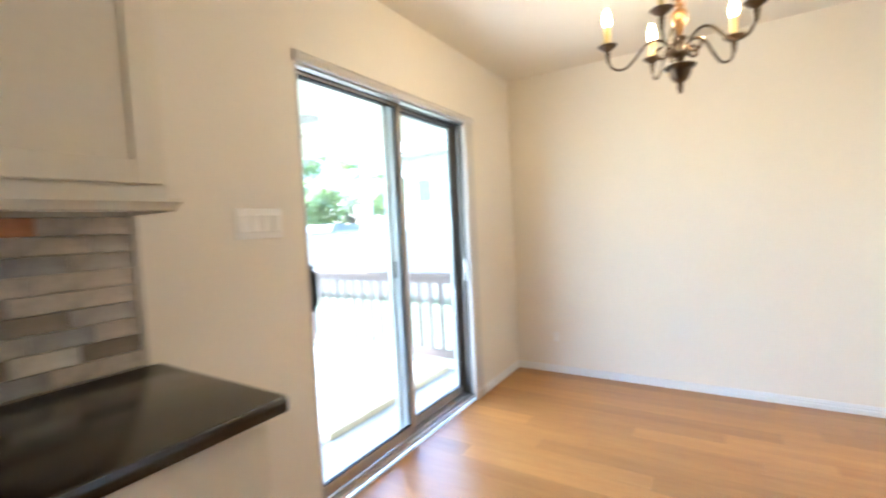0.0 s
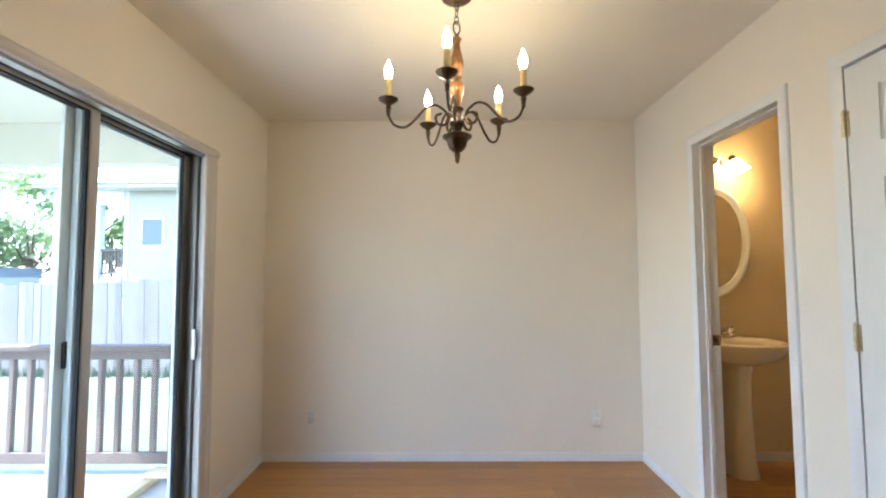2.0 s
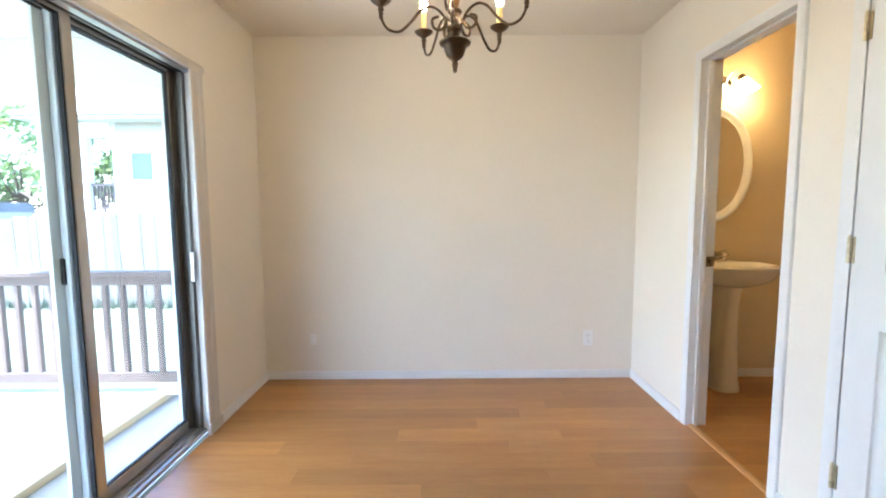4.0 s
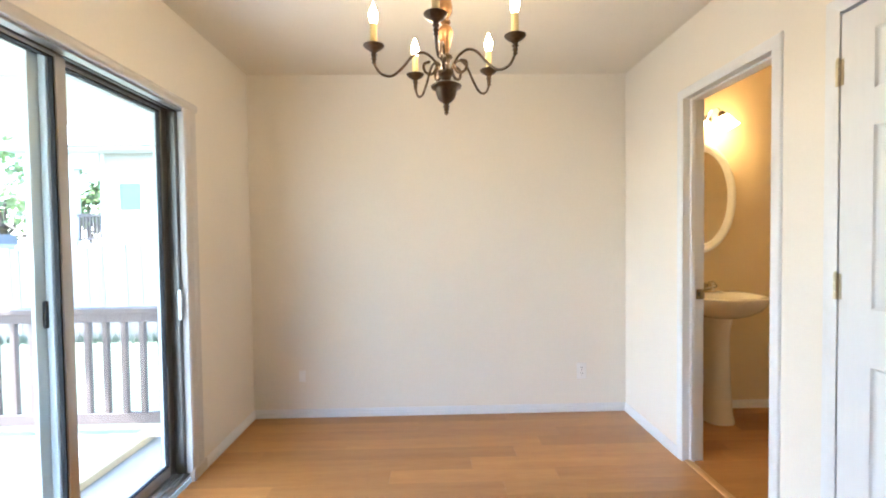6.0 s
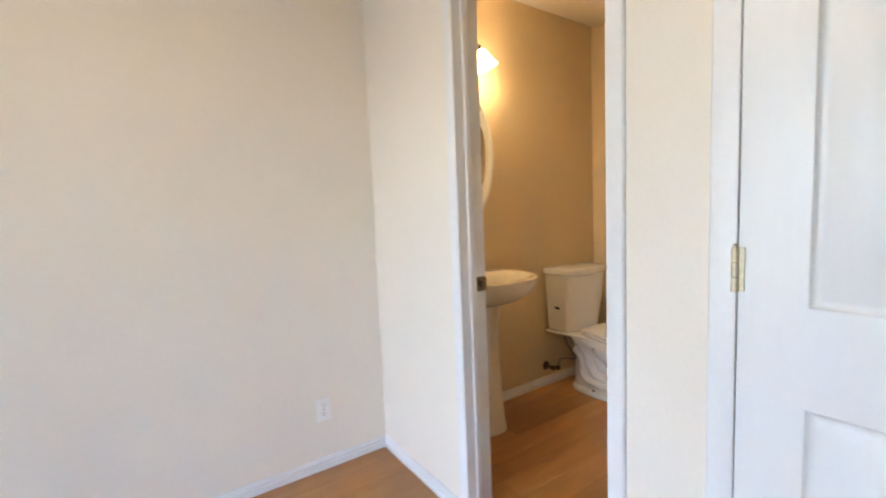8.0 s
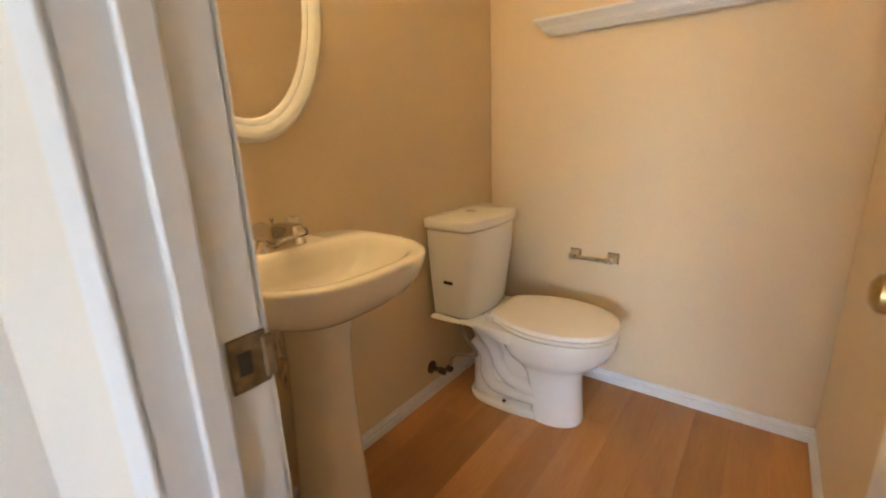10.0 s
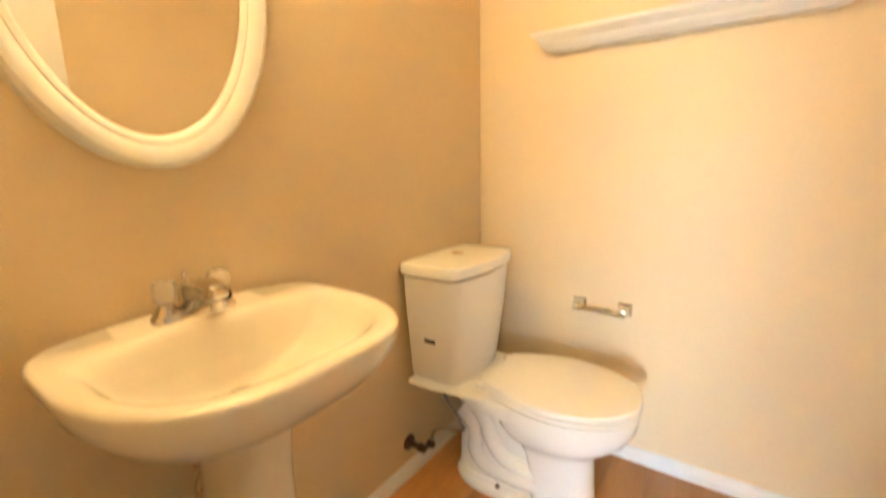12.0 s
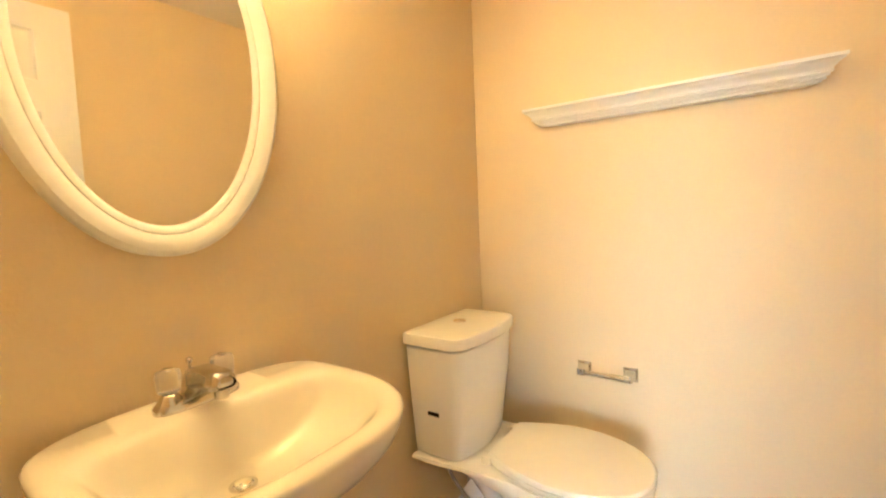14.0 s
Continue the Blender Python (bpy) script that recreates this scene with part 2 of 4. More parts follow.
FAN_GREY = mat("weathered_fan_blades", (0.24, 0.235, 0.21), 0.55, grain=0.06, stain=0.1)
TAUPE = mat("taupe_trim_paint", (0.60, 0.565, 0.53), 0.4, grain=0.015, stain=0.03, bump=0.05, bump_scale=80)
# Lighter copy of ALU: sunlight on the stiles is put into the colour.
ALU_LIT = mat("aluminium_sunlit_tone", (0.62, 0.66, 0.65), 0.35, 0.1, grain=0.02, stain=0.04)
BARK = mat("tree_bark", (0.13, 0.10, 0.075), 0.85, grain=0.25, scale=25, bump=0.6, bump_scale=30)
SLATE_BLUE = mat("blue_grey_roofing", (0.17, 0.175, 0.185), 0.6, grain=0.06, stain=0.1)
MIRROR = bpy.data.materials.new("mirror_silver")
MIRROR.use_nodes = True
_b = MIRROR.node_tree.nodes["Principled BSDF"]
_b.inputs["Base Color"].default_value, _b.inputs["Metallic"].default_value, _b.inputs["Roughness"].default_value = (0.88, 0.89, 0.88, 1), 1.0, 0.015
ACRYLIC = bpy.data.materials.new("clear_acrylic")
ACRYLIC.use_nodes = True
_b = ACRYLIC.node_tree.nodes["Principled BSDF"]
_b.inputs["Base Color"].default_value, _b.inputs["Roughness"].default_value = (0.95, 0.93, 0.89, 1), 0.2
_b.inputs["Transmission Weight"].default_value, _b.inputs["IOR"].default_value = 0.78, 1.2

# ---------------------------------------------------------------- mesh helpers
def link(name, bm, material, parent=None, smooth=True, angle=34):
    bmesh.ops.recalc_face_normals(bm, faces=bm.faces)
    me = bpy.data.meshes.new(name)
    bm.to_mesh(me)
    bm.free()
    me.materials.append(material)
    if smooth:
        me.shade_smooth()
        me.set_sharp_from_angle(angle=radians(angle))
    ob = new(name, me)
    ob.parent = parent
    return ob


def part(name, bm, material, parent, label=""):
    return tagged(link(name, bm, material, parent), label)


def setting(name, bm, material, label, category):
    return tagged(link(name, bm, material), label, category, kind="structure")


def thing(name, label, category, at=(0, 0, 0), group="", kind=""):
    ob = new(name)
    ob.location = at
    ob.empty_display_size = 0.05
    return tagged(ob, label, category, group, kind)


def box(lo, hi, bm=None, bevel=0.0, seg=1):
    bm = bm or bmesh.new()
    geo = bmesh.ops.create_cube(bm, size=1)["verts"]
    for v in geo:
        v.co = Vector([lo[i] + (v.co[i] + 0.5) * (hi[i] - lo[i]) for i in range(3)])
    if bevel:
        edges = list({e for v in geo for e in v.link_edges})
        bmesh.ops.bevel(bm, geom=edges, offset=bevel, segments=seg, affect="EDGES", profile=0.5)
    return bm


def loft(rings, bm=None, close=True, cap=True, wrap=False):
    """Skin over rings of equal length."""
    bm = bm or bmesh.new()
    vs = [[bm.verts.new(p) for p in r] for r in rings]
    n = len(rings[0])
    pairs = list(zip(vs, vs[1:])) + ([(vs[-1], vs[0])] if wrap else [])
    for a, b in pairs:
        for i in range(n if close else n - 1):
            j = (i + 1) % n
            bm.faces.new((a[i], a[j], b[j], b[i]))
    if cap and not wrap:
        bm.faces.new(vs[0][::-1])
        bm.faces.new(vs[-1])
    return bm


def lathe(profile, at=(0, 0, 0), n=24, bm=None, axis="z"):
    """Turned shape: profile of (radius, height)."""
    rings = []
    for r, h in profile:
        ring = []
        for i in range(n):
            a = 2 * math.pi * i / n
            p = (max(r, 1e-4) * math.cos(a), max(r, 1e-4) * math.sin(a), h)
            p = {"z": p, "y": (p[0], p[2], p[1]), "x": (p[2], p[0], p[1])}[axis]
            ring.append(Vector(p) + Vector(at))
        rings.append(ring)
    return loft(rings, bm)


def tube(points, radius, n=10, bm=None):
    """Round bar along points; radius a number or a list."""
    pts = [Vector(p) for p in points]
    radii = radius if isinstance(radius, (list, tuple)) else [radius] * len(pts)
    up = Vector((0, 0, 1))
    rings, side = [], None
    for i, p in enumerate(pts):
        d = (pts[min(i + 1, len(pts) - 1)] - pts[max(i - 1, 0)]).normalized()
        if side is None:
            side = d.cross(up if abs(d.z) < 0.9 else Vector((1, 0, 0))).normalized()
        else:
            side = (side - d * side.dot(d)).normalized()
        top = d.cross(side)
        rings.append([p + radii[i] * (math.cos(2 * math.pi * k / n) * side + math.sin(2 * math.pi * k / n) * top) for k in range(n)])
    return loft(rings, bm)


def curve_points(keys, steps=8):
    """Smooth line through keys."""
    k = [Vector(p) for p in keys]
    k = [2 * k[0] - k[1]] + k + [2 * k[-1] - k[-2]]
    out = []
    for i in range(1, len(k) - 2):
        for s in range(steps):
            t = s / steps
            a, b, c, d = k[i - 1], k[i], k[i + 1], k[i + 2]
            out.append(0.5 * (2 * b + (c - a) * t + (2 * a - 5 * b + 4 * c - d) * t * t + (3 * b - a - 3 * c + d) * t ** 3))
    return out + [k[-2]]


def prism(poly, o, u, v, w, a, b, ka=0.0, kb=0.0, bm=None):
    """Outline poly in the plane of u and v, drawn out along w from a to b; ka, kb cut the ends at a slant along u."""
    o, u, v, w = Vector(o), Vector(u), Vector(v), Vector(w)
    return loft([[o + u * p + v * q + w * (a + ka * p) for p, q in poly], [o + u * p + v * q + w * (b + kb * p) for p, q in poly]], bm)


def oval(cx, cy, ax, ay, z, n=48, power=2.0, back=None):
    """Rounded outline in a level plane; back: nothing goes past that y."""
    ring = []
    for i in range(n):
        a = 2 * math.pi * i / n
        c, s = math.cos(a), math.sin(a)
        x = cx + ax * math.copysign(abs(c) ** (2 / power), c)
        y = cy + ay * math.copysign(abs(s) ** (2 / power), s)
        ring.append(Vector((x, min(y, back) if back is not None else y, z)))
    return ring


X, Y, Z = (1, 0, 0), (0, 1, 0), (0, 0, 1)
NX, NY, NZ = (-1, 0, 0), (0, -1, 0), (0, 0, -1)
CASING = [(0, 0), (0, 0.006), (0.005, 0.009), (0.016, 0.009), (0.022, 0.011), (0.038, 0.012), (0.047, 0.011), (0.051, 0.007), (0.052, 0)]
BASE = [(0, 0), (0.014, 0), (0.014, 0.028), (0.009, 0.032), (0.009, 0.036), (0.012, 0.039), (0.012, 0.044), (0.007, 0.049), (0.006, 0.056), (0.003, 0.058), (0, 0.058)]

# ---------------------------------------------------------------- walls, ceilings, trim
def wall_y(name, x0, x1, y0, y1, top, openings, material, label):
    """Wall that runs along y, with openings (ya, yb, height)."""
    bm = bmesh.new()
    y = y0
    for ya, yb, h in sorted(openings):
        box((x0, y, 0), (x1, ya, top), bm)
        box((x0, ya, h), (x1, yb, top), bm)
        y = yb
    box((x0, y, 0), (x1, y1, top), bm)
    return setting(name, bm, material, label, "wall")


wall_y("wall_west", XL - 0.15, XL, YK, YB, ZC + 0.06, [(SY0, SY1, SZ)], WALL, "cream painted wall with the sliding glass door")
wall_y("wall_east", XR, XR + 0.0555, YK, YB, ZC + 0.06, [(BY0 - 0.018, BY1 + 0.018, BZ + 0.018), (PY0 - 0.018, PY1 + 0.018, PZ + 0.018)], WALL,
       "cream painted wall with two white doors")
wall_y("wall_bath_west", XR + 0.058, XB, YN - 0.1, YB, ZB, [(BY0 - 0.018, BY1 + 0.018, BZ + 0.018)], WALL_BATH, "beige bathroom wall beside the doorway")
setting("wall_north", box((XL - 0.15, YB, -0.02), (XB - 0.06, YB + 0.14, ZC + 0.06)), WALL, "plain cream end wall of the dining room", "wall")
setting("wall_bath_north", box((XB - 0.058, YB, -0.02), (XF + 0.12, YB + 0.14, ZB)), WALL_BATH, "beige bathroom wall behind sink and toilet", "wall")
setting("wall_bath_east", box((XF, YN - 0.1, -0.02), (XF + 0.12, YB - 0.002, ZB)), WALL_BATH, "beige bathroom wall with a white ledge", "wall")
setting("wall_bath_south", box((XB + 0.002, YN - 0.1, -0.02), (XF - 0.002, YN, ZB)), WALL_BATH, "beige bathroom wall behind the open door", "wall")
setting("wall_south", box((XL - 0.15, YK - 0.12, -0.02), (XR + 0.06, YK, ZC + 0.06)), WALL, "plain cream wall closing the kitchen", "wall")
setting("wall_pantry", box((XR + 0.30, 1.0, 0), (XR + 0.34, 1.97, 2.3)), WALL, "plain wall inside the closed pantry", "wall")
setting("ceiling", box((XL, YK, ZC), (XR, YB, ZC + 0.12)), CEIL, "pale textured dining room ceiling", "ceiling")
bm = prism([(YB + 0.14, ZB + 0.031), (YB + 0.14, ZB + 0.5), (YN - 0.1, ZB + 0.5), (YN - 0.1, ZB - 0.322)], (0, 0, 0), Y, Z, X, XR + 0.056, XF + 0.12)
setting("ceiling_bath", bm, CEIL, "pale bathroom ceiling that slopes down from the sink wall", "ceiling")


def baseboard(o, u, w, length, ka=0.0, kb=0.0, label="white moulded baseboard along the wall"):
    bm = prism(BASE, o, u, Z, w, 0, length, ka, kb)
    return setting("baseboard", bm, TRIM, label, "baseboard")


baseboard((XL, 2.772, 0), X, Y, YB - 2.772, 0, -1)
baseboard((XL, YB, 0), NY, X, XR - XL, 1, -1)
baseboard((XR, BY1 + 0.052, 0), NX, Y, YB - BY1 - 0.052, 0, -1)
baseboard((XR, PY1 + 0.052, 0), NX, Y, BY0 - PY1 - 0.104)
baseboard((XR, YK, 0), NX, Y, PY0 - 0.052 - YK)
baseboard((XB, YB, 0), NY, X, XF - XB, 1, -1)
baseboard((XF, YN, 0), NX, Y, YB - YN, 1, -1)
baseboard((XB, YN, 0), Y, X, XF - XB, 0, -1)
baseboard((XB, BY1 + 0.052, 0), X, Y, YB - BY1 - 0.052, 0, -1)


def door_frame(name, ya, yb, h, x0, x1, label, both=True):
    """Jamb boards and mitred casing round an opening in the door wall."""
    f = thing(name, label, "door frame", (x0, (ya + yb) / 2, 0), kind="structure")
    inv = Matrix.Translation(f.location).inverted()

    def put(nm, bm):
        bm.transform(inv)
        part(nm, bm, TRIM, f)
    put("jamb", box((x0 - 0.004, ya - 0.018, 0), (x1 + 0.004, ya, h + 0.018), bevel=0.002))
    put("jamb", box((x0 - 0.004, yb, 0), (x1 + 0.004, yb + 0.018, h + 0.018), bevel=0.002))
    put("head_jamb", box((x0 - 0.004, ya, h), (x1 + 0.004, yb, h + 0.018), bevel=0.002))
    for xs, n in ((x0, NX), (x1, X))[: 2 if both else 1]:
        put("casing", prism(CASING, (xs, yb, 0), Y, n, Z, 0, h, 0, 1))
        put("casing", prism(CASING, (xs, ya, 0), NY, n, Z, 0, h, 0, 1))
        put("head_casing", prism(CASING, (xs, ya, h), Z, n, Y, 0, yb - ya, -1, 1))
    return f, inv


frame_bath, inv_bath = door_frame("door_frame_1", BY0, BY1, BZ, XR, XB, "white painted door frame of the bathroom")
bm = bmesh.new()
for lo, hi in (((XR + 0.035, BY1 - 0.010, 0), (XR + 0.062, BY1, BZ)), ((XR + 0.035, BY0, BZ - 0.010), (XR + 0.062, BY1 - 0.010, BZ))):
    box(lo, hi, bm, bevel=0.002)
bm.transform(inv_bath)
part("door_stop", bm, TRIM, frame_bath)
bm = box((XR + 0.070, BY1 - 0.003, 0.917), (XB + 0.002, BY1, 0.974), bevel=0.001)
box((XB - 0.004, BY1 - 0.006, 0.922), (XB + 0.0085, BY1 - 0.001, 0.968), bm, bevel=0.002)
bm.transform(inv_bath)
strike = part("strike_plate", bm, BRASS_DARK, frame_bath, "tarnished brass strike plate")
bm = box((XR + 0.078, BY1 - 0.0036, 0.934), (XR + 0.092, BY1 - 0.001, 0.958))
bm.transform(inv_bath)
part("latch_hole", bm, SLOT, strike)
frame_pantry, inv_pantry = door_frame("door_frame_2", PY0, PY1, PZ, XR, XR + 0.056, "white painted door frame of the pantry", both=False)


def panel_door(name, width, label, at, turn, material=DOORW, th=0.035):
    """Six-panel moulded door: its hinge edge at x = 0, closed face at y = 0, th thick towards +y."""
    d = thing(name, label, "door", at, kind="structure")
    d.rotation_euler = (0, 0, turn)
    hgt = 2.02
    st, pw = 0.112, 0.114
    cols = [(st, st + pw), (width - st - pw, width - st)]
    rows = [(0.21, 0.845), (1.033, 1.622), (1.737, 1.925)]
    bm = bmesh.new()
    xs = sorted({0, width, *[a for c in cols for a in c]})
    zs = sorted({0.008, hgt, *[a for r in rows for a in r]})
    for i in range(len(xs) - 1):
        for j in range(len(zs) - 1):
            if (xs[i], xs[i + 1]) in cols and (zs[j], zs[j + 1]) in rows:
                continue
            for yy in (0, th):
                bm.faces.new([bm.verts.new(p) for p in ((xs[i], yy, zs[j]), (xs[i + 1], yy, zs[j]), (xs[i + 1], yy, zs[j + 1]), (xs[i], yy, zs[j + 1]))])
    for a, b in (((0, 0.008), (width, 0.008)), ((0, hgt), (width, hgt)), ((0, 0.008), (0, hgt)), ((width, 0.008), (width, hgt))):
        bm.faces.new([bm.verts.new(p) for p in ((a[0], 0, a[1]), (b[0], 0, b[1]), (b[0], th, b[1]), (a[0], th, a[1]))])
    for x0, x1 in cols:
        for z0, z1 in rows:
            for yy, s in ((0, 1), (th, -1)):
                steps = [(0, 0), (0.003, 0.005), (0.008, 0.009), (0.014, 0.0095), (0.018, 0.008), (0.034, 0.003), (0.037, 0.0018)]
                rings = [[Vector((x0 + k, yy + s * dp, z0 + k)), Vector((x1 - k, yy + s * dp, z0 + k)), Vector((x1 - k, yy + s * dp, z1 - k)), Vector((x0 + k, yy + s * dp, z1 - k))] for k, dp in steps]
                vs = [[bm.verts.new(p) for p in r] for r in rings]
                for p, q in zip(vs, vs[1:]):
                    for i in range(4):
                        bm.faces.new((p[i], p[(i + 1) % 4], q[(i + 1) % 4], q[i]))
                bm.faces.new(vs[-1])
    bmesh.ops.remove_doubles(bm, verts=bm.verts, dist=1e-5)
    part("door_leaf", bm, material, d)
    return d


def knob(door, x, y, s, material, label):
    """Round door knob with its rose, on the face at y, standing out along s."""
    bm = lathe([(0.032, 0), (0.032, s * 0.004), (0.022, s * 0.008), (0.011, s * 0.012), (0.010, s * 0.028), (0.020, s * 0.034), (0.027, s * 0.044), (0.026, s * 0.054), (0.014, s * 0.062), (0, s * 0.063)],
               (x, y, 0.93), 20, axis="y")
    return part("door_knob", bm, material, door, label)


# Pantry door: closed, its hinge knuckles towards the dining room.
pantry = panel_door("door_2", PY1 - PY0 - 0.0024, "closed white six-panel pantry door with brass hinges", (XR - 0.0005, PY1 - 0.0012, 0), radians(-90))
knob(pantry, PY1 - PY0 - 0.07, 0, -1, BRASS, "round brass knob")
for z in (0.285, 1.095, 1.825):
    bm = bmesh.new()
    for k in range(3):
        lathe([(0.0055, k * 0.030), (0.0068, k * 0.030 + 0.001), (0.0068, k * 0.030 + 0.028), (0.0055, k * 0.030 + 0.029)], (-0.003, -0.008, z - 0.045), 12, bm)
    lathe([(0.0045, 0.089), (0.005, 0.093), (0.002, 0.097)], (-0.003, -0.008, z - 0.045), 12, bm)
    box((-0.020, -0.0035, z - 0.044), (0.012, -0.0005, z + 0.044), bm, bevel=0.001)
    part("hinge", bm, BRASS_PALE, pantry, "worn brass hinge")

# Bathroom door: swung open into the bathroom against the near wall.
bath_door = panel_door("door_1", BY1 - BY0 - 0.006, "white six-panel bathroom door standing open", (XB + 0.012, BY0 + 0.001, 0), radians(0.6), th=0.042)
knob(bath_door, BY1 - BY0 - 0.07, 0.042, 1, BRASS, "round brass knob")
for z in (0.285, 1.10, 1.825):
    poly = []
    for yy, zz in ((0.012, -0.046), (0.027, -0.046), (0.031, -0.040), (0.031, -0.020), (0.027, -0.013), (0.031, -0.006), (0.031, 0.006), (0.027, 0.013), (0.031, 0.020), (0.031, 0.040), (0.027, 0.046), (0.012, 0.046)):
        poly.append((yy + 0.009, zz))
    bm = prism(poly, (0, 0, z), Y, Z, NX, 0, 0.0028)
    for k in range(3):
        lathe([(0.006, z - 0.046 + k * 0.031), (0.0068, z - 0.045 + k * 0.031), (0.0068, z - 0.017 + k * 0.031), (0.006, z - 0.016 + k * 0.031)], (-0.006, -0.004, 0), 12, bm)
    h = part("hinge", bm, CREAM_METAL, bath_door, "cream painted hinge leaf")
    for yy, zz in ((0.032, 0.034), (0.028, 0.0), (0.032, -0.034)):
        part("screw", lathe([(0.0042, -0.0026), (0.0042, -0.0036), (0.0015, -0.0036), (0.001, -0.003)], (0, yy, z + zz), 12, axis="x"), BLACK, h, "dark screw head")

# ---------------------------------------------------------------- sliding glass door
slider = thing("sliding_door", "aluminium sliding glass door with two panels, closed", "sliding door", (XL - 0.1, (SY0 + SY1) / 2, 0), kind="structure")
S_INV = Matrix.Translation(slider.location).inverted()


def slide(name, bm, material, label="", parent=None):
    bm.transform(S_INV)
    return part(name, bm, material, parent or slider, label)


bm = box((XL - 0.15, SY0, SZ - 0.0115), (XL - 0.051, SY1, SZ), bevel=0.002)
box((XL - 0.050, SY0 + 0.013, SZ - 0.022), (XL - 0.008, SY1 - 0.013, SZ - 0.0125), bm, bevel=0.003)
slide("head_track", bm, ALU)
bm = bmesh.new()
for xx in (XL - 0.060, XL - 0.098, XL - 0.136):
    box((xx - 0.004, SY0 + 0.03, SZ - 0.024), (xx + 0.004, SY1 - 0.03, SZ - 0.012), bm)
slide("track_rib", bm, ALU_SHADED, "track ribs coloured dark for shade")
bm = box((XL - 0.15, SY0 + 0.001, 0.0), (XL - 0.03, SY1 - 0.001, 0.022), bevel=0.003)
for xx in (XL - 0.056, XL - 0.094, XL - 0.132):
    box((xx - 0.003, SY0 + 0.03, 0.022), (xx + 0.003, SY1 - 0.03, 0.034), bm)
slide("sill_track", bm, ALU)
slide("side_frame", box((XL - 0.15, SY0 + 0.001, 0.022), (XL - 0.05, SY0 + 0.022, SZ - 0.012), bevel=0.002), ALU)
# The far jamb gets the aluminium colour darkened for shade.
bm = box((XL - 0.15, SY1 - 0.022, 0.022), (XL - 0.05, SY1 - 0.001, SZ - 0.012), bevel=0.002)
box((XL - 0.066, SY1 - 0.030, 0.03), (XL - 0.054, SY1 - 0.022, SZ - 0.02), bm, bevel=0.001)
slide("side_frame", bm, ALU_SHADED)
slide("latch_keeper", box((XL - 0.056, SY1 - 0.042, 0.86), (XL - 0.036, SY1 - 0.022, 1.02), bevel=0.003), ALU)


def glass_panel(x, ya, yb, stile, name, label, first=None, last=None):
    p = tagged(new(name), label)
    p.parent = slider
    p.location = (x - slider.location.x, 0, 0)
    z0, z1 = 0.036, SZ - 0.013
    y0 = slider.location.y
    for nm, a, b, c, d in (("stile", ya, ya + stile, z0, z1), ("stile", yb - stile, yb, z0, z1), ("rail", ya + stile, yb - stile, z0, z0 + 0.055), ("rail", ya + stile, yb - stile, z1 - 0.020, z1)):
        bm = box((-0.014, a - y0, c), (0.014, b - y0, d), bevel=0.0025)
        part(nm, bm, (first if a == ya else last if b == yb else None) or ALU, p)
    bm = bmesh.new()
    a, b, c, d = ya + stile, yb - stile, z0 + 0.055, z1 - 0.020
    for lo, hi in (((a, c), (a + 0.006, d)), ((b - 0.006, c), (b, d)), ((a + 0.006, c), (b - 0.006, c + 0.006)), ((a + 0.006, d - 0.006), (b - 0.006, d))):
        box((-0.009, lo[0] - y0, lo[1]), (0.009, hi[0] - y0, hi[1]), bm)
    part("gasket", bm, RUBBER, p, "black rubber gasket")
    bm = box((-0.003, a + 0.003 - y0, c + 0.003), (0.003, b - 0.003 - y0, d - 0.003))
    g = part("pane", bm, GLASS, p, "clear glass pane")
    g.visible_shadow = False
    return p


near_panel = glass_panel(XL - 0.077, SY0 + 0.024, 2.012, 0.046, "glass_panel", "sliding glass panel with a black pull handle")
# First stile is coloured as sunlit, last stile as shaded.
far_panel = glass_panel(XL - 0.115, 1.967, SY1 - 0.024, 0.045, "glass_panel", "fixed glass panel", ALU_LIT, ALU_SHADED)
y0 = slider.location.y
bm = box((0.014, SY0 + 0.042 - y0, 0.905), (0.022, SY0 + 0.086 - y0, 1.115), bevel=0.002)
bm2 = tube(curve_points([(0.018, SY0 + 0.066 - y0, 0.925), (0.046, SY0 + 0.066 - y0, 0.945), (0.050, SY0 + 0.066 - y0, 1.01), (0.046, SY0 + 0.066 - y0, 1.075), (0.018, SY0 + 0.066 - y0, 1.095)]), 0.009, 10, bm)
part("pull_handle", bm2, BLACK, near_panel, "black pull handle")
# Screen door on the outer track, slid towards the far side.
screen_panel = tagged(new("screen_panel"), "aluminium screen door frame on the outer track")
screen_panel.parent = slider
# Screen stiles and rails take the same painted-in sunlight.
for a, b, c, d in ((1.930, 1.985, 0.036, SZ - 0.025), (2.635, 2.665, 0.036, SZ - 0.025), (1.985, 2.635, 0.036, 0.076), (1.985, 2.635, SZ - 0.045, SZ - 0.025)):
    part("screen_stile", box((-0.048, a - y0, c), (-0.032, b - y0, d), bevel=0.002), ALU_LIT, screen_panel)
part("latch", box((-0.031, 1.955 - y0, 0.965), (-0.018, 1.980 - y0, 1.065), bevel=0.004, seg=2), BLACK, screen_panel, "black screen latch")

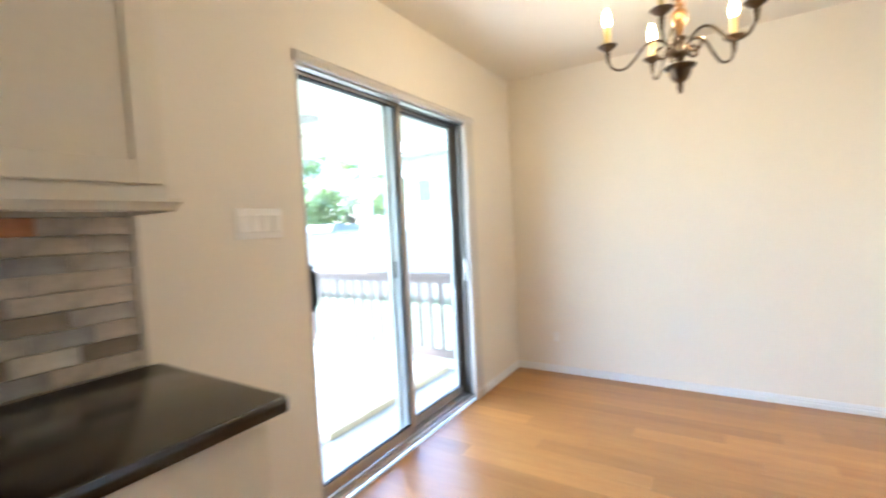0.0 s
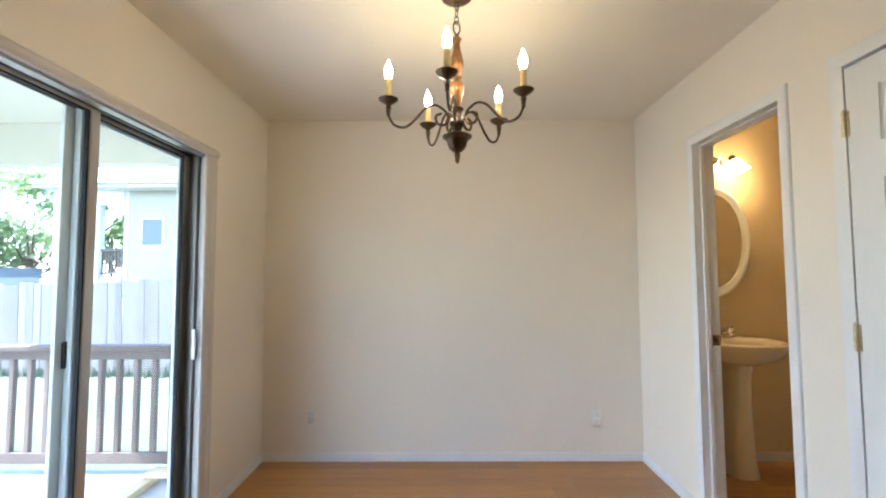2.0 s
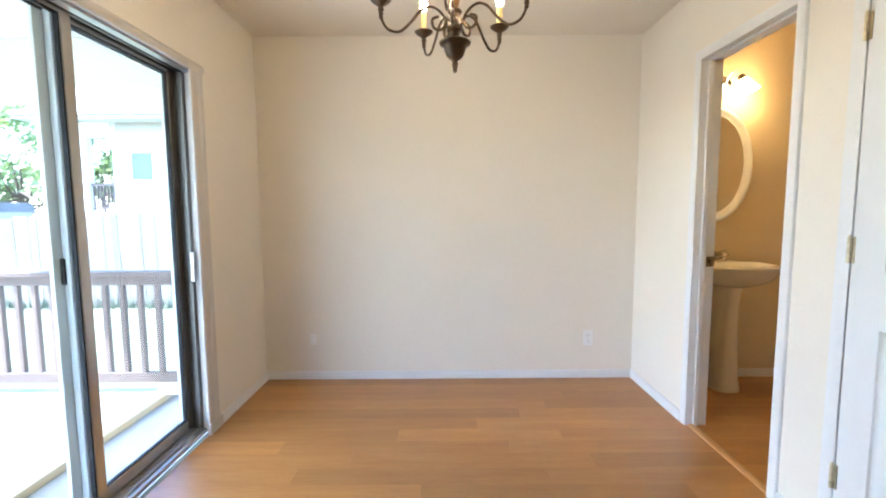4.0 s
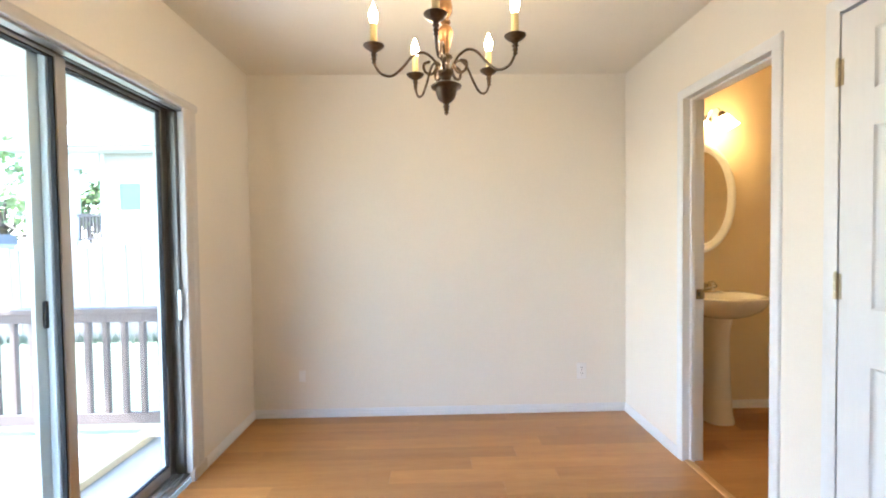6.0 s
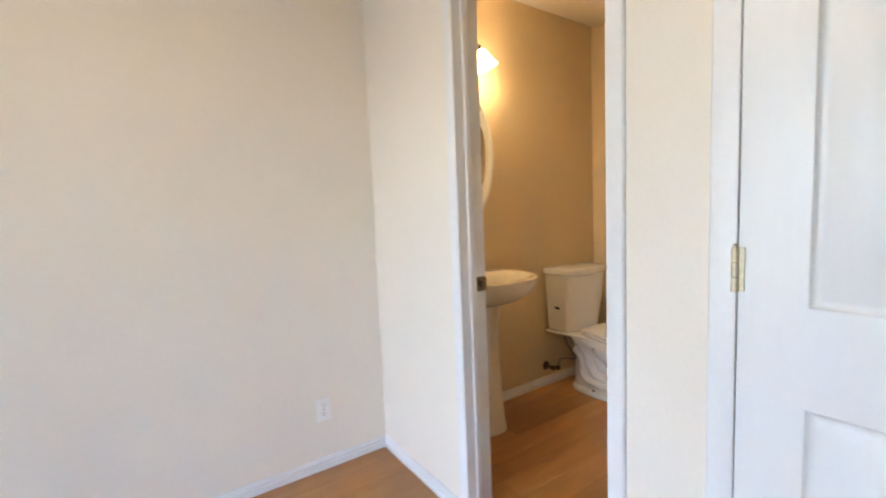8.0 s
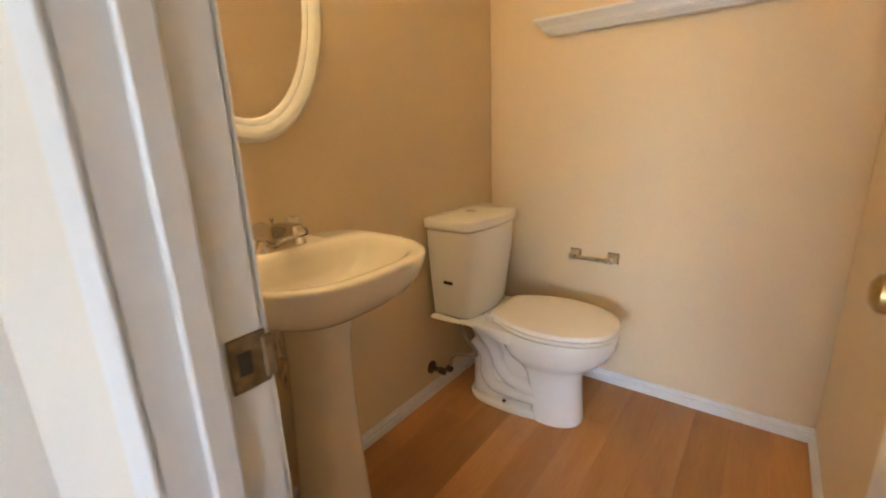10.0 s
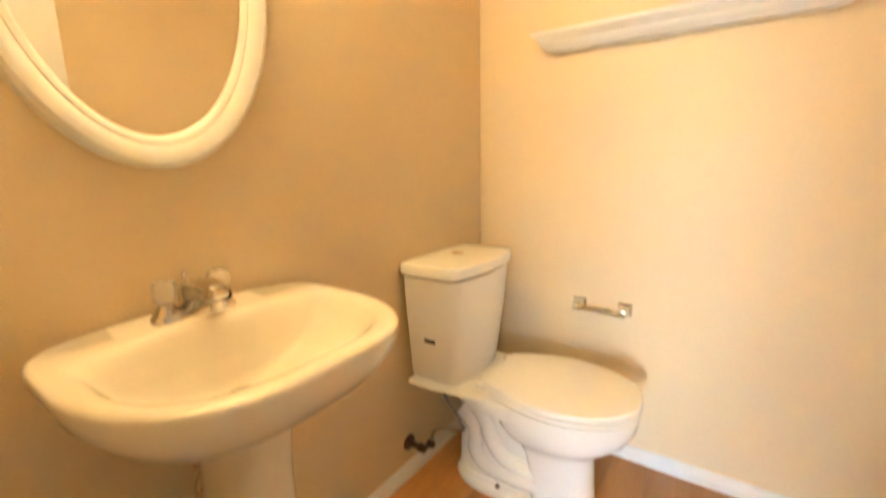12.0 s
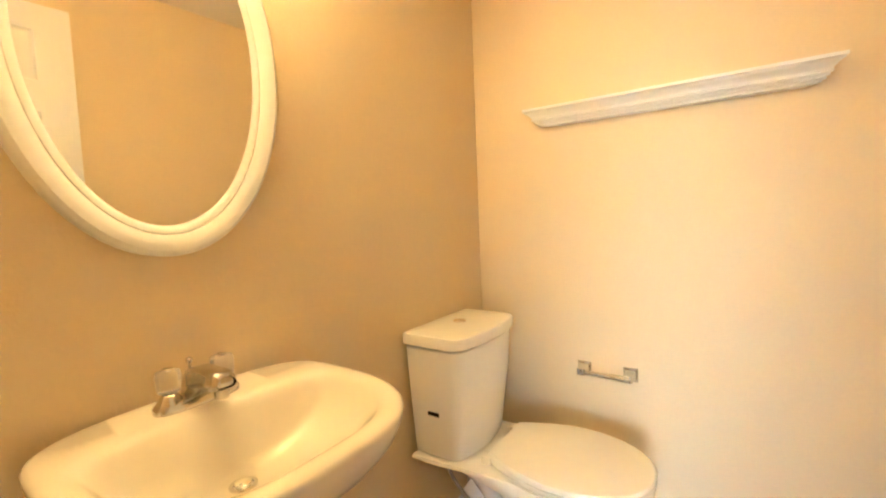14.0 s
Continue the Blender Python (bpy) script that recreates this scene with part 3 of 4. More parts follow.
trim = thing("door_trim", "white moulded trim round the sliding door", "trim", (XL, SY1, 0), kind="structure")
T_INV = Matrix.Translation(trim.location).inverted()
STOP = [(-0.055, 0), (-0.055, 0.006), (-0.048, 0.012), (-0.012, 0.014), (0.002, 0.011), (0.008, 0.014), (0.044, 0.015), (0.055, 0.010), (0.060, 0)]
TOP = [(-0.012, 0), (-0.012, 0.010), (-0.005, 0.017), (0.010, 0.020), (0.022, 0.018), (0.031, 0.011), (0.035, 0)]
for nm, bm in (("side_trim", prism(STOP, (XL, SY1, 0.065), Y, X, Z, 0, SZ - 0.065 - 0.0125)), 
               ("head_trim", prism(TOP, (XL, SY0, SZ), Z, X, Y, 0.0, SY1 - SY0 + 0.060)),
               ("reveal", box((XL - 0.05, SY1 - 0.012, 0.0), (XL + 0.001, SY1, SZ - 0.001))), ("reveal", box((XL - 0.05, SY0, 0.0), (XL + 0.001, SY0 + 0.012, SZ - 0.001))),
               ("head_reveal", box((XL - 0.05, SY0 + 0.012, SZ - 0.012), (XL + 0.001, SY1 - 0.012, SZ - 0.001))),
               ("plinth", box((XL, SY1 - 0.060, 0), (XL + 0.019, 2.772, 0.065), bevel=0.003))):
    bm.transform(T_INV)
    part(nm, bm, TAUPE, trim)

# ---------------------------------------------------------------- wall plates
def outlet(x):
    o = thing("outlet", "white duplex outlet low on the end wall", "outlet", (x, YB, 0.298), group="outlets on the end wall")
    part("cover_plate", box((-0.036, -0.006, -0.058), (0.036, 0, 0.058), bevel=0.003, seg=2), PLATE, o)
    for z in (-0.021, 0.021):
        s = part("socket", lathe([(0.0165, -0.006), (0.0165, -0.0085), (0.0150, -0.0092), (0.0001, -0.0092)], (0, 0, z), 20, axis="y"), PLATE, o)
        bm = box((-0.0075, -0.0098, z - 0.001), (-0.0055, -0.0090, z + 0.008))
        box((0.0055, -0.0098, z - 0.001), (0.0075, -0.0090, z + 0.007), bm)
        lathe([(0.0024, -0.0090), (0.0024, -0.0098)], (0, 0, z - 0.008), 8, bm, axis="y")
        part("slot", bm, SLOT, s, "dark slots")
    part("screw", lathe([(0.003, -0.006), (0.003, -0.0072), (0.0005, -0.0074)], (0, 0, 0), 10, axis="y"), CHROME, o)
    return o


outlet(1.128)
jack = thing("jack_plate", "small white cable jack plate low on the wall", "jack plate", (-0.892, YB, 0.298))
part("cover_plate", box((-0.024, -0.005, -0.040), (0.024, 0, 0.040), bevel=0.002, seg=2), PLATE, jack)
part("jack", box((-0.008, -0.0075, -0.008), (0.008, -0.004, 0.008), bevel=0.001), PLATE, jack)
plate = thing("switch_plate", "white four-gang switch plate on the cream wall", "switch plate", (XL, 1.0, 1.303))
part("cover_plate", box((0, -0.10, -0.057), (0.006, 0.10, 0.057), bevel=0.003, seg=2), PLATE, plate)
for k in range(4):
    yk = -0.069 + 0.046 * k
    part("rocker", box((0.004, yk - 0.0165, -0.033), (0.0095, yk + 0.0165, 0.033), bevel=0.002), PLATE, plate)

# ---------------------------------------------------------------- kitchen corner
KY = 0.590
cab = thing("base_cabinet", "cream base cabinet under the black granite worktop", "cabinet", (XL, KY, 0))
part("body", box((0, -1.9, 0.10), (0.56, 0, 0.847), bevel=0.003), CABINET, cab)
part("toe_kick", box((0, -1.9, 0), (0.49, -0.002, 0.10)), CABINET, cab)


def shaker(lo_y, hi_y, lo_z, hi_z, x, parent, name="door"):
    """Framed cabinet front facing +x."""
    bm = box((x, lo_y, lo_z), (x + 0.012, hi_y, hi_z))
    fw = 0.06
    for a, b, c, d in ((lo_y, lo_y + fw, lo_z, hi_z), (hi_y - fw, hi_y, lo_z, hi_z), (lo_y + fw, hi_y - fw, lo_z, lo_z + fw), (lo_y + fw, hi_y - fw, hi_z - fw, hi_z)):
        box((x + 0.012, a, c), (x + 0.020, b, d), bm, bevel=0.002)
    return part(name, bm, CABINET, parent)


for a, b in ((-0.62, -0.01), (-1.25, -0.64), (-1.88, -1.27)):
    shaker(a, b, 0.13, 0.64, 0.56, cab)
    part("drawer", box((0.56, a, 0.66), (0.58, b, 0.835), bevel=0.004), CABINET, cab)
counter = thing("worktop", "polished black granite worktop with an eased edge", "worktop", (XL, KY, 0.847))
part("slab", box((0.014, -1.9, 0), (0.615, 0.025, 0.038), bevel=0.006, seg=3), GRANITE, counter)

upper = thing("wall_cabinet", "cream wall cabinet with a framed door and light rail", "cabinet", (XL, KY - 0.018, 1.367))
part("body", box((0, -1.9, 0), (0.235, 0, 1.068), bevel=0.002), CABINET, upper)
for a, b in ((-0.46, -0.025), (-0.93, -0.48), (-1.40, -0.95)):
    shaker(a, b, 0.035, 1.03, 0.235, upper)
RAIL_P = [(0, 0), (0.020, 0), (0.020, -0.010), (0.012, -0.018), (0.008, -0.030), (0, -0.034)]
part("light_rail", prism(RAIL_P, (0.245, 0, 0.0), X, Z, Y, -1.9, 0.0, 0, 1), CABINET, upper)
part("light_rail", prism(RAIL_P, (0, 0.0, 0.0), Y, Z, X, 0.0, 0.245, 0, 1), CABINET, upper)

backsplash = thing("backsplash", "grey and brown stacked stone mosaic backsplash", "backsplash", (XL, KY - 0.02, 0.887), kind="structure")
part("grout_bed", box((0, -1.9, 0.0), (0.006, 0.02, 0.445)), GROUT, backsplash)
rng = random.Random(5)
row_z, tile_meshes = 0.002, {}
for row in range(9):
    yy = 0.0 - rng.uniform(0, 0.05)
    first = True
    while yy > -0.95:
        w = rng.choice((0.10, 0.14, 0.18, 0.24))
        start = 0.0 if first else yy
        first = False
        end = yy - w
        key = round(start - end, 3)
        d = rng.choice((0.004, 0.006, 0.008))
        if (key, d) not in tile_meshes:
            ob = part("tile", box((0, -key + 0.0015, 0.001), (d + 0.006, -0.0015, 0.0475), bevel=0.0012), STONE, backsplash)
            tile_meshes[(key, d)] = ob.data
        else:
            ob = new("tile", tile_meshes[(key, d)])
            ob.parent = backsplash
        ob.location = (0, start, row_z)
        yy = end
    row_z += 0.0492
part("edge_strip", box((0.0062, 0.001, 0), (0.013, 0.018, 0.444), bevel=0.002), GROUT, backsplash, "pale edge strip")

# ---------------------------------------------------------------- chandelier
CX, CY = 0.113, 2.01
ch = thing("chandelier", "aged bronze five-arm chandelier with lit candle bulbs", "chandelier", (CX, CY, 0))
part("canopy", lathe([(0.066, ZC), (0.066, ZC - 0.006), (0.060, ZC - 0.020), (0.040, ZC - 0.032), (0.016, ZC - 0.038), (0.010, ZC - 0.046), (0.004, ZC - 0.048)], n=32), BRONZE, ch)


def chain_link(z, turn, half=0.017, w=0.009, r=0.0022):
    pts = []
    for i in range(17):
        a = 2 * math.pi * i / 16
        dx, dz = w * math.cos(a), half * math.sin(a)
        pts.append((dx * math.cos(turn), dx * math.sin(turn), z + dz))
    return tube(pts, r, 8)


for i in range(3):
    part("chain_link", chain_link(2.385 - 0.028 * i, 0.5 + i * math.pi / 2), BRONZE, ch)
part("hanging_loop", chain_link(2.297, 0.3, 0.026, 0.014, 0.003), BRONZE, ch)
part("column", lathe([(0.004, 2.272), (0.008, 2.268), (0.012, 2.258), (0.020, 2.250), (0.017, 2.243), (0.012, 2.232), (0.016, 2.205), (0.023, 2.175), (0.028, 2.148), (0.026, 2.128), (0.014, 2.112), (0.012, 2.104),
                      (0.020, 2.098), (0.020, 2.092), (0.012, 2.085), (0.024, 2.072), (0.029, 2.060), (0.026, 2.035), (0.018, 2.000), (0.013, 1.978), (0.018, 1.972)], n=24), COPPER, ch, "copper-toned turned column")
part("hub", lathe([(0.012, 1.975), (0.024, 1.970), (0.027, 1.963), (0.020, 1.955), (0.017, 1.930), (0.021, 1.918), (0.030, 1.910), (0.030, 1.898), (0.020, 1.890), (0.015, 1.872), (0.020, 1.860)], n=24), BRONZE, ch)
part("finial", lathe([(0.016, 1.866), (0.050, 1.861), (0.059, 1.855), (0.057, 1.849), (0.046, 1.844), (0.041, 1.836), (0.038, 1.822), (0.031, 1.806), (0.020, 1.796), (0.012, 1.791), (0.009, 1.785), (0.013, 1.779), (0.009, 1.773), (0.010, 1.766), (0.007, 1.760), (0.009, 1.754), (0.005, 1.750), (0.001, 1.745)], n=28), BRONZE, ch)
R = 0.270
for k in range(5):
    a = radians(-90 - 8.6 + 72 * k)
    m = pose(0, 0, 0, 0, 0, math.degrees(a))
    keys = [(0.030, 0, 1.935), (0.050, 0, 1.900), (0.078, 0, 1.903), (0.084, 0, 1.932), (0.060, 0, 1.945)]
    bm = tube(curve_points(keys, 6), [0.0055] * 24 + [0.003], 8)
    tube(curve_points([(0.030, 0, 1.915), (0.046, 0, 1.952), (0.085, 0, 1.976), (0.125, 0, 1.962), (0.165, 0, 1.915), (0.205, 0, 1.882), (0.245, 0, 1.888), (0.266, 0, 1.918), (R, 0, 1.944)], 5), 0.0050, 8, bm)
    bm.transform(m)
    arm = part("arm", bm, BRONZE, ch)
    bm = lathe([(0.005, 1.932), (0.009, 1.937), (0.006, 1.943), (0.010, 1.950), (0.007, 1.957), (0.012, 1.964), (0.008, 1.972), (0.016, 1.980), (0.028, 1.987), (0.037, 1.996), (0.039, 1.999), (0.034, 1.998), (0.012, 1.990)], (R, 0, -0.010), 24)
    bm.transform(m)
    part("drip_cup", bm, BRONZE, arm)
    bm = lathe([(0.0125, 1.984), (0.0130, 1.987), (0.0130, 2.064), (0.0115, 2.068), (0.004, 2.069)], (R, 0, 0), 16)
    bm.transform(m)
    part("candle_sleeve", bm, CANDLE, arm, "ivory candle sleeve")
    bm = lathe([(0.008, 2.070), (0.010, 2.074), (0.0140, 2.086), (0.0157, 2.098), (0.0143, 2.111), (0.0098, 2.125), (0.0055, 2.136), (0.0025, 2.144), (0.0006, 2.148)], (R, 0, -0.002), 14)
    bm.transform(m)
    part("bulb", bm, BULB, arm, "lit flame-shaped bulb")

# ---------------------------------------------------------------- bathroom: pedestal sink
SX = 2.0
BACK = YB - 0.004
sink = thing("pedestal_sink", "ivory porcelain pedestal sink with a wide oval basin", "sink", (SX, YB - 0.2, 0))
K_INV = Matrix.Translation(sink.location).inverted()


def sk(name, bm, material, label="", parent=None):
    bm.transform(K_INV)
    return part(name, bm, material, parent or sink, label)


def basin_ring(ax, front, z, back=BACK, mid=3.235, n=64):
    """Outline with a straight back, rounded sides and a bowed front."""
    ring = []
    for i in range(n):
        a = 2 * math.pi * i / n
        c, s = math.cos(a), math.sin(a)
        x = SX + ax * math.copysign(abs(c) ** 0.64, c) * (1.0 if s < 0 else 1.0 - 0.07 * s * s)
        y = mid + (s * (mid - front) if s < 0 else (back - mid) * abs(s) ** 0.35)
        ring.append(Vector((x, y, z)))
    return ring


rings = [basin_ring(0.072, 3.16, 0.716, 3.40, 3.28), basin_ring(0.120, 3.12, 0.722, BACK, 3.27), basin_ring(0.185, 3.070, 0.744, BACK, 3.25), basin_ring(0.232, 3.024, 0.776), basin_ring(0.256, 2.996, 0.812), basin_ring(0.266, 2.983, 0.842),
         basin_ring(0.268, 2.980, 0.856), basin_ring(0.268, 2.979, 0.862), basin_ring(0.2645, 2.983, 0.8665), basin_ring(0.258, 2.990, 0.8685), basin_ring(0.248, 3.001, 0.8690, 3.345, 3.20), basin_ring(0.238, 3.012, 0.8675, 3.333, 3.20), basin_ring(0.229, 3.022, 0.864, 3.325, 3.20),
         basin_ring(0.221, 3.031, 0.857, 3.318, 3.20), basin_ring(0.208, 3.048, 0.838, 3.308, 3.205), basin_ring(0.182, 3.082, 0.800, 3.300, 3.212), basin_ring(0.132, 3.140, 0.762, 3.290, 3.222), basin_ring(0.060, 3.198, 0.744, 3.272, 3.234),
         basin_ring(0.022, 3.225, 0.741, 3.256, 3.240)]
basin = sk("basin", loft(rings), IVORY)
basin.data.set_sharp_from_angle(angle=radians(70))
bm = lathe([(0.024, 0.7405), (0.024, 0.744), (0.018, 0.745), (0.016, 0.741)], (SX - 0.006, 3.240, 0), 24)
lathe([(0.014, 0.742), (0.014, 0.749), (0.010, 0.751), (0.001, 0.751)], (SX - 0.006, 3.240, 0), 20, bm)
sk("drain", bm, CHROME, "chrome drain")
ped = []
for z, w, f, b in ((0.0, 0.096, 3.150, 3.400), (0.010, 0.098, 3.148, 3.402), (0.030, 0.095, 3.152, 3.398), (0.08, 0.088, 3.162, 3.390), (0.25, 0.078, 3.172, 3.378), (0.45, 0.070, 3.176, 3.372), (0.58, 0.066, 3.172, 3.372), (0.66, 0.068, 3.162, 3.378), (0.72, 0.078, 3.145, 3.39)):
    ped.append(oval(SX, (f + b) / 2, w, (b - f) / 2, z, 40, 2.7))
sk("pedestal", loft(ped), IVORY)
bm = tube(curve_points([(SX, 3.30, 0.70), (SX - 0.01, 3.375, 0.60), (SX - 0.015, 3.395, 0.53), (SX - 0.03, 3.405, 0.48), (SX - 0.02, 3.410, 0.445), (SX, 3.415, 0.46), (SX + 0.01, BACK, 0.50)], 6), 0.016, 10)
sk("drain_trap", bm, CHROME, "chrome drain trap")
valve_pts = [(SX - 0.035, BACK, 0.56), (SX - 0.035, 3.40, 0.56)]
bm = tube(valve_pts, 0.007, 10)
lathe([(0.026, BACK), (0.024, BACK - 0.006), (0.010, BACK - 0.009)], (SX - 0.035, 0, 0.56), 20, bm, axis="y")
lathe([(0.016, 3.402), (0.018, 3.396), (0.018, 3.384), (0.012, 3.380)], (SX - 0.035, 0, 0.56), 14, bm, axis="y")
tube(curve_points([(SX - 0.035, 3.405, 0.565), (SX - 0.035, 3.41, 0.64), (SX - 0.03, 3.40, 0.69), (SX - 0.05, 3.38, 0.74)], 6), 0.005, 8, bm)
sk("supply_valve", bm, CHROME, "chrome supply valve")

# Faucet with two clear knobs, on the basin's back ledge.
FZ, FY = 0.868, 3.375
fau = thing("faucet", "chrome two-handle faucet with clear acrylic knobs", "faucet", (SX - 0.006, FY, FZ))
part("base", loft([oval(0, 0, 0.078, 0.027, 0, 32, 3), oval(0, 0, 0.078, 0.027, 0.010, 32, 3), oval(0, 0, 0.072, 0.021, 0.019, 32, 3), oval(0, 0, 0.070, 0.017, 0.020, 32, 3)]), CHROME_DIM, fau)
bm = loft([[Vector((x, y, z)) for x, z in ((-w, lo), (w, lo), (w * 0.8, hi), (-w * 0.8, hi))] for y, w, lo, hi in
           ((0.020, 0.026, 0.006, 0.050), (0.0, 0.029, 0.006, 0.070), (-0.03, 0.027, 0.020, 0.074), (-0.065, 0.025, 0.038, 0.076), (-0.098, 0.024, 0.042, 0.073), (-0.106, 0.020, 0.045, 0.066))])
bmesh.ops.bevel(bm, geom=bm.edges[:], offset=0.009, segments=3, affect="EDGES", profile=0.5)
lathe([(0.010, 0.024), (0.0125, 0.026), (0.0125, 0.048)], (0, -0.088, 0), 16, bm)
part("spout", bm, CHROME_DIM, fau)
bm = tube([(0, 0.026, 0.01), (0, 0.026, 0.074)], 0.0025, 8)
lathe([(0.003, 0.070), (0.006, 0.074), (0.006, 0.080), (0.002, 0.083)], (0, 0.026, 0), 12, bm)
part("lift_rod", bm, CHROME_DIM, fau)
for sx in (-0.050, 0.050):
    part("handle_base", lathe([(0.022, 0.010), (0.021, 0.020), (0.015, 0.030), (0.012, 0.034)], (sx, 0, 0), 20), CHROME_DIM, fau)
    rings = []
    for r, z in ((0.012, 0.034), (0.018, 0.037), (0.021, 0.048), (0.022, 0.066), (0.020, 0.074), (0.011, 0.077)):
        rings.append([Vector((sx + r * (1 + 0.05 * math.cos(8 * q)) * math.cos(q), r * (1 + 0.05 * math.cos(8 * q)) * math.sin(q), z)) for q in [2 * math.pi * i / 32 for i in range(32)]])
    kn = part("knob", loft(rings), ACRYLIC, fau, "clear acrylic knob")
    part("cap", lathe([(0.009, 0.0765), (0.009, 0.080), (0.001, 0.081)], (sx, 0, 0), 16), CHROME_DIM, kn)

# ---------------------------------------------------------------- oval mirror
MX, MZ, MA, MB = 1.996, 1.542, 0.257, 0.395
mir = thing("oval_mirror", "oval wall mirror in a white moulded frame", "mirror", (MX, YB, MZ))


def ellipse(a, b, y, n=72):
    return [Vector((a * math.cos(2 * math.pi * i / n), y, b * math.sin(2 * math.pi * i / n))) for i in range(n)]


prof = [(0, 0.0), (0, -0.022), (-0.003, -0.029), (-0.010, -0.034), (-0.020, -0.034), (-0.030, -0.030), (-0.038, -0.024), (-0.042, -0.0205), (-0.044, -0.022), (-0.050, -0.021), (-0.056, -0.016), (-0.060, -0.010), (-0.060, 0.0)]
part("frame", loft([ellipse(MA + o, MB + o, y) for o, y in prof], cap=False, wrap=True), TRIM, mir)
bm = bmesh.new()
ring = [bm.verts.new(p) for p in ellipse(MA - 0.059, MB - 0.059, -0.009)]
rim = [bm.verts.new(p) for p in ellipse(MA - 0.059, MB - 0.059, -0.004)]
bm.faces.new(ring), bm.faces.new(rim)
for i in range(72):
    bm.faces.new((ring[i], ring[(i + 1) % 72], rim[(i + 1) % 72], rim[i]))
bm.transform(Matrix.Translation((0, -0.004, 0)) @ pose(0, 0, 0, 0.9, 0, -1.2))
part("mirror_glass", bm, MIRROR, mir, "mirror glass")

# ---------------------------------------------------------------- vanity light
LX, LZ = 1.985, 2.105
van = thing("vanity_light", "bathroom wall light with lit frosted bell shades", "wall light", (LX, YB, LZ))
part("back_plate", loft([[Vector((p.x, 0.0, p.y)) for p in oval(0, 0, 0.10, 0.055, 0, 40)], [Vector((p.x, -0.012, p.y)) for p in oval(0, 0, 0.098, 0.053, 0, 40)], [Vector((p.x, -0.022, p.y)) for p in oval(0, 0, 0.08, 0.036, 0, 40)]]), CHROME, van)
for side in (-1, 1):
    sx = 0.105 * side
    arm = part("arm", tube(curve_points([(sx * 0.5, -0.015, -0.01), (sx * 0.55, -0.05, 0.05), (sx * 0.8, -0.085, 0.066), (sx, -0.100, 0.030)], 7), 0.006, 10), CHROME, van)
    lean = Matrix.Translation((sx, -0.100, 0.022)) @ pose(0, 0, 0, -8, -24 * side, 0)
    bm = lathe([(0.009, 0.016), (0.018, 0.012), (0.023, 0.000), (0.025, -0.020), (0.021, -0.022)], n=20)
    bm.transform(lean)
    part("socket", bm, BRONZE, arm, "dark metal socket")
    prof = [(0.023, -0.018), (0.034, -0.032), (0.042, -0.056), (0.048, -0.084), (0.060, -0.112), (0.065, -0.122), (0.062, -0.122), (0.056, -0.110), (0.045, -0.084), (0.038, -0.056), (0.030, -0.034), (0.018, -0.020)]
    rings = []
    for r, z in prof:
        wav = 0.06 * max(0, min(1, (-z - 0.05) / 0.06))
        rings.append([Vector((r * (1 + wav * math.cos(6 * q)) * math.cos(q), r * (1 + wav * math.cos(6 * q)) * math.sin(q), z)) for q in [2 * math.pi * k / 36 for k in range(36)]])
    bm = loft(rings)
    bm.transform(lean)
    part("shade", bm, SHADE, arm, "lit frosted glass bell shade")

# ---------------------------------------------------------------- toilet
TX = 2.878
TK = 2.872
toi = thing("toilet", "white two-piece toilet with its lid closed", "toilet", (TX, 3.1, 0))
W_INV = Matrix.Translation(toi.location).inverted()


def tp(name, bm, material, label="", parent=None):
    bm.transform(W_INV)
    return part(name, bm, material, parent or toi, label)


def bowl_ring(ax, front, back, z, n=48, p=2.25):
    c = (front + back) / 2 + 0.03
    ring = []
    for i in range(n):
        a = 2 * math.pi * i / n
        cx, s = math.cos(a), math.sin(a)
        y = c + (s * (c - front) if s < 0 else (back - c) * abs(s) ** 0.7)
        ring.append(Vector((TX + ax * math.copysign(abs(cx) ** (2 / p), cx), y, z)))
    return ring


tp("bowl", loft([bowl_ring(0.098, 2.822, 3.02, 0.0), bowl_ring(0.101, 2.818, 3.025, 0.010), bowl_ring(0.096, 2.828, 3.03, 0.10), bowl_ring(0.096, 2.832, 3.05, 0.19), bowl_ring(0.102, 2.826, 3.07, 0.222), bowl_ring(0.122, 2.803, 3.09, 0.250), bowl_ring(0.152, 2.765, 3.12, 0.280),
                 bowl_ring(0.174, 2.733, 3.14, 0.312), bowl_ring(0.185, 2.713, 3.15, 0.350), bowl_ring(0.188, 2.707, 3.15, 0.395), bowl_ring(0.186, 2.710, 3.15, 0.402), bowl_ring(0.15, 2.75, 3.12, 0.404)]), PORCELAIN)
deck = []
for y, ax, lo, hi in ((2.98, 0.176, 0.33, 0.402), (3.08, 0.178, 0.34, 0.402), (3.16, 0.176, 0.355, 0.401), (3.24, 0.180, 0.375, 0.400), (3.34, 0.190, 0.380, 0.398), (3.43, 0.192, 0.382, 0.398)):
    deck.append([Vector((TX + sx * ax * k, y, z)) for sx, k, z in ((-1, 0.80, lo), (-1, 0.97, lo + 0.012), (-1, 1.0, hi - 0.010), (-1, 0.975, hi), (1, 0.975, hi), (1, 1.0, hi - 0.010), (1, 0.97, lo + 0.012), (1, 0.80, lo))])
tp("deck", loft(deck), PORCELAIN)
foot = [bowl_ring(0.112, 2.90, 3.325, 0.0, p=2.6), bowl_ring(0.114, 2.90, 3.328, 0.016, p=2.6), bowl_ring(0.108, 2.90, 3.322, 0.028, p=2.6), bowl_ring(0.06, 2.93, 3.30, 0.032, p=2.6)]
tp("foot", loft(foot), PORCELAIN)
core = []
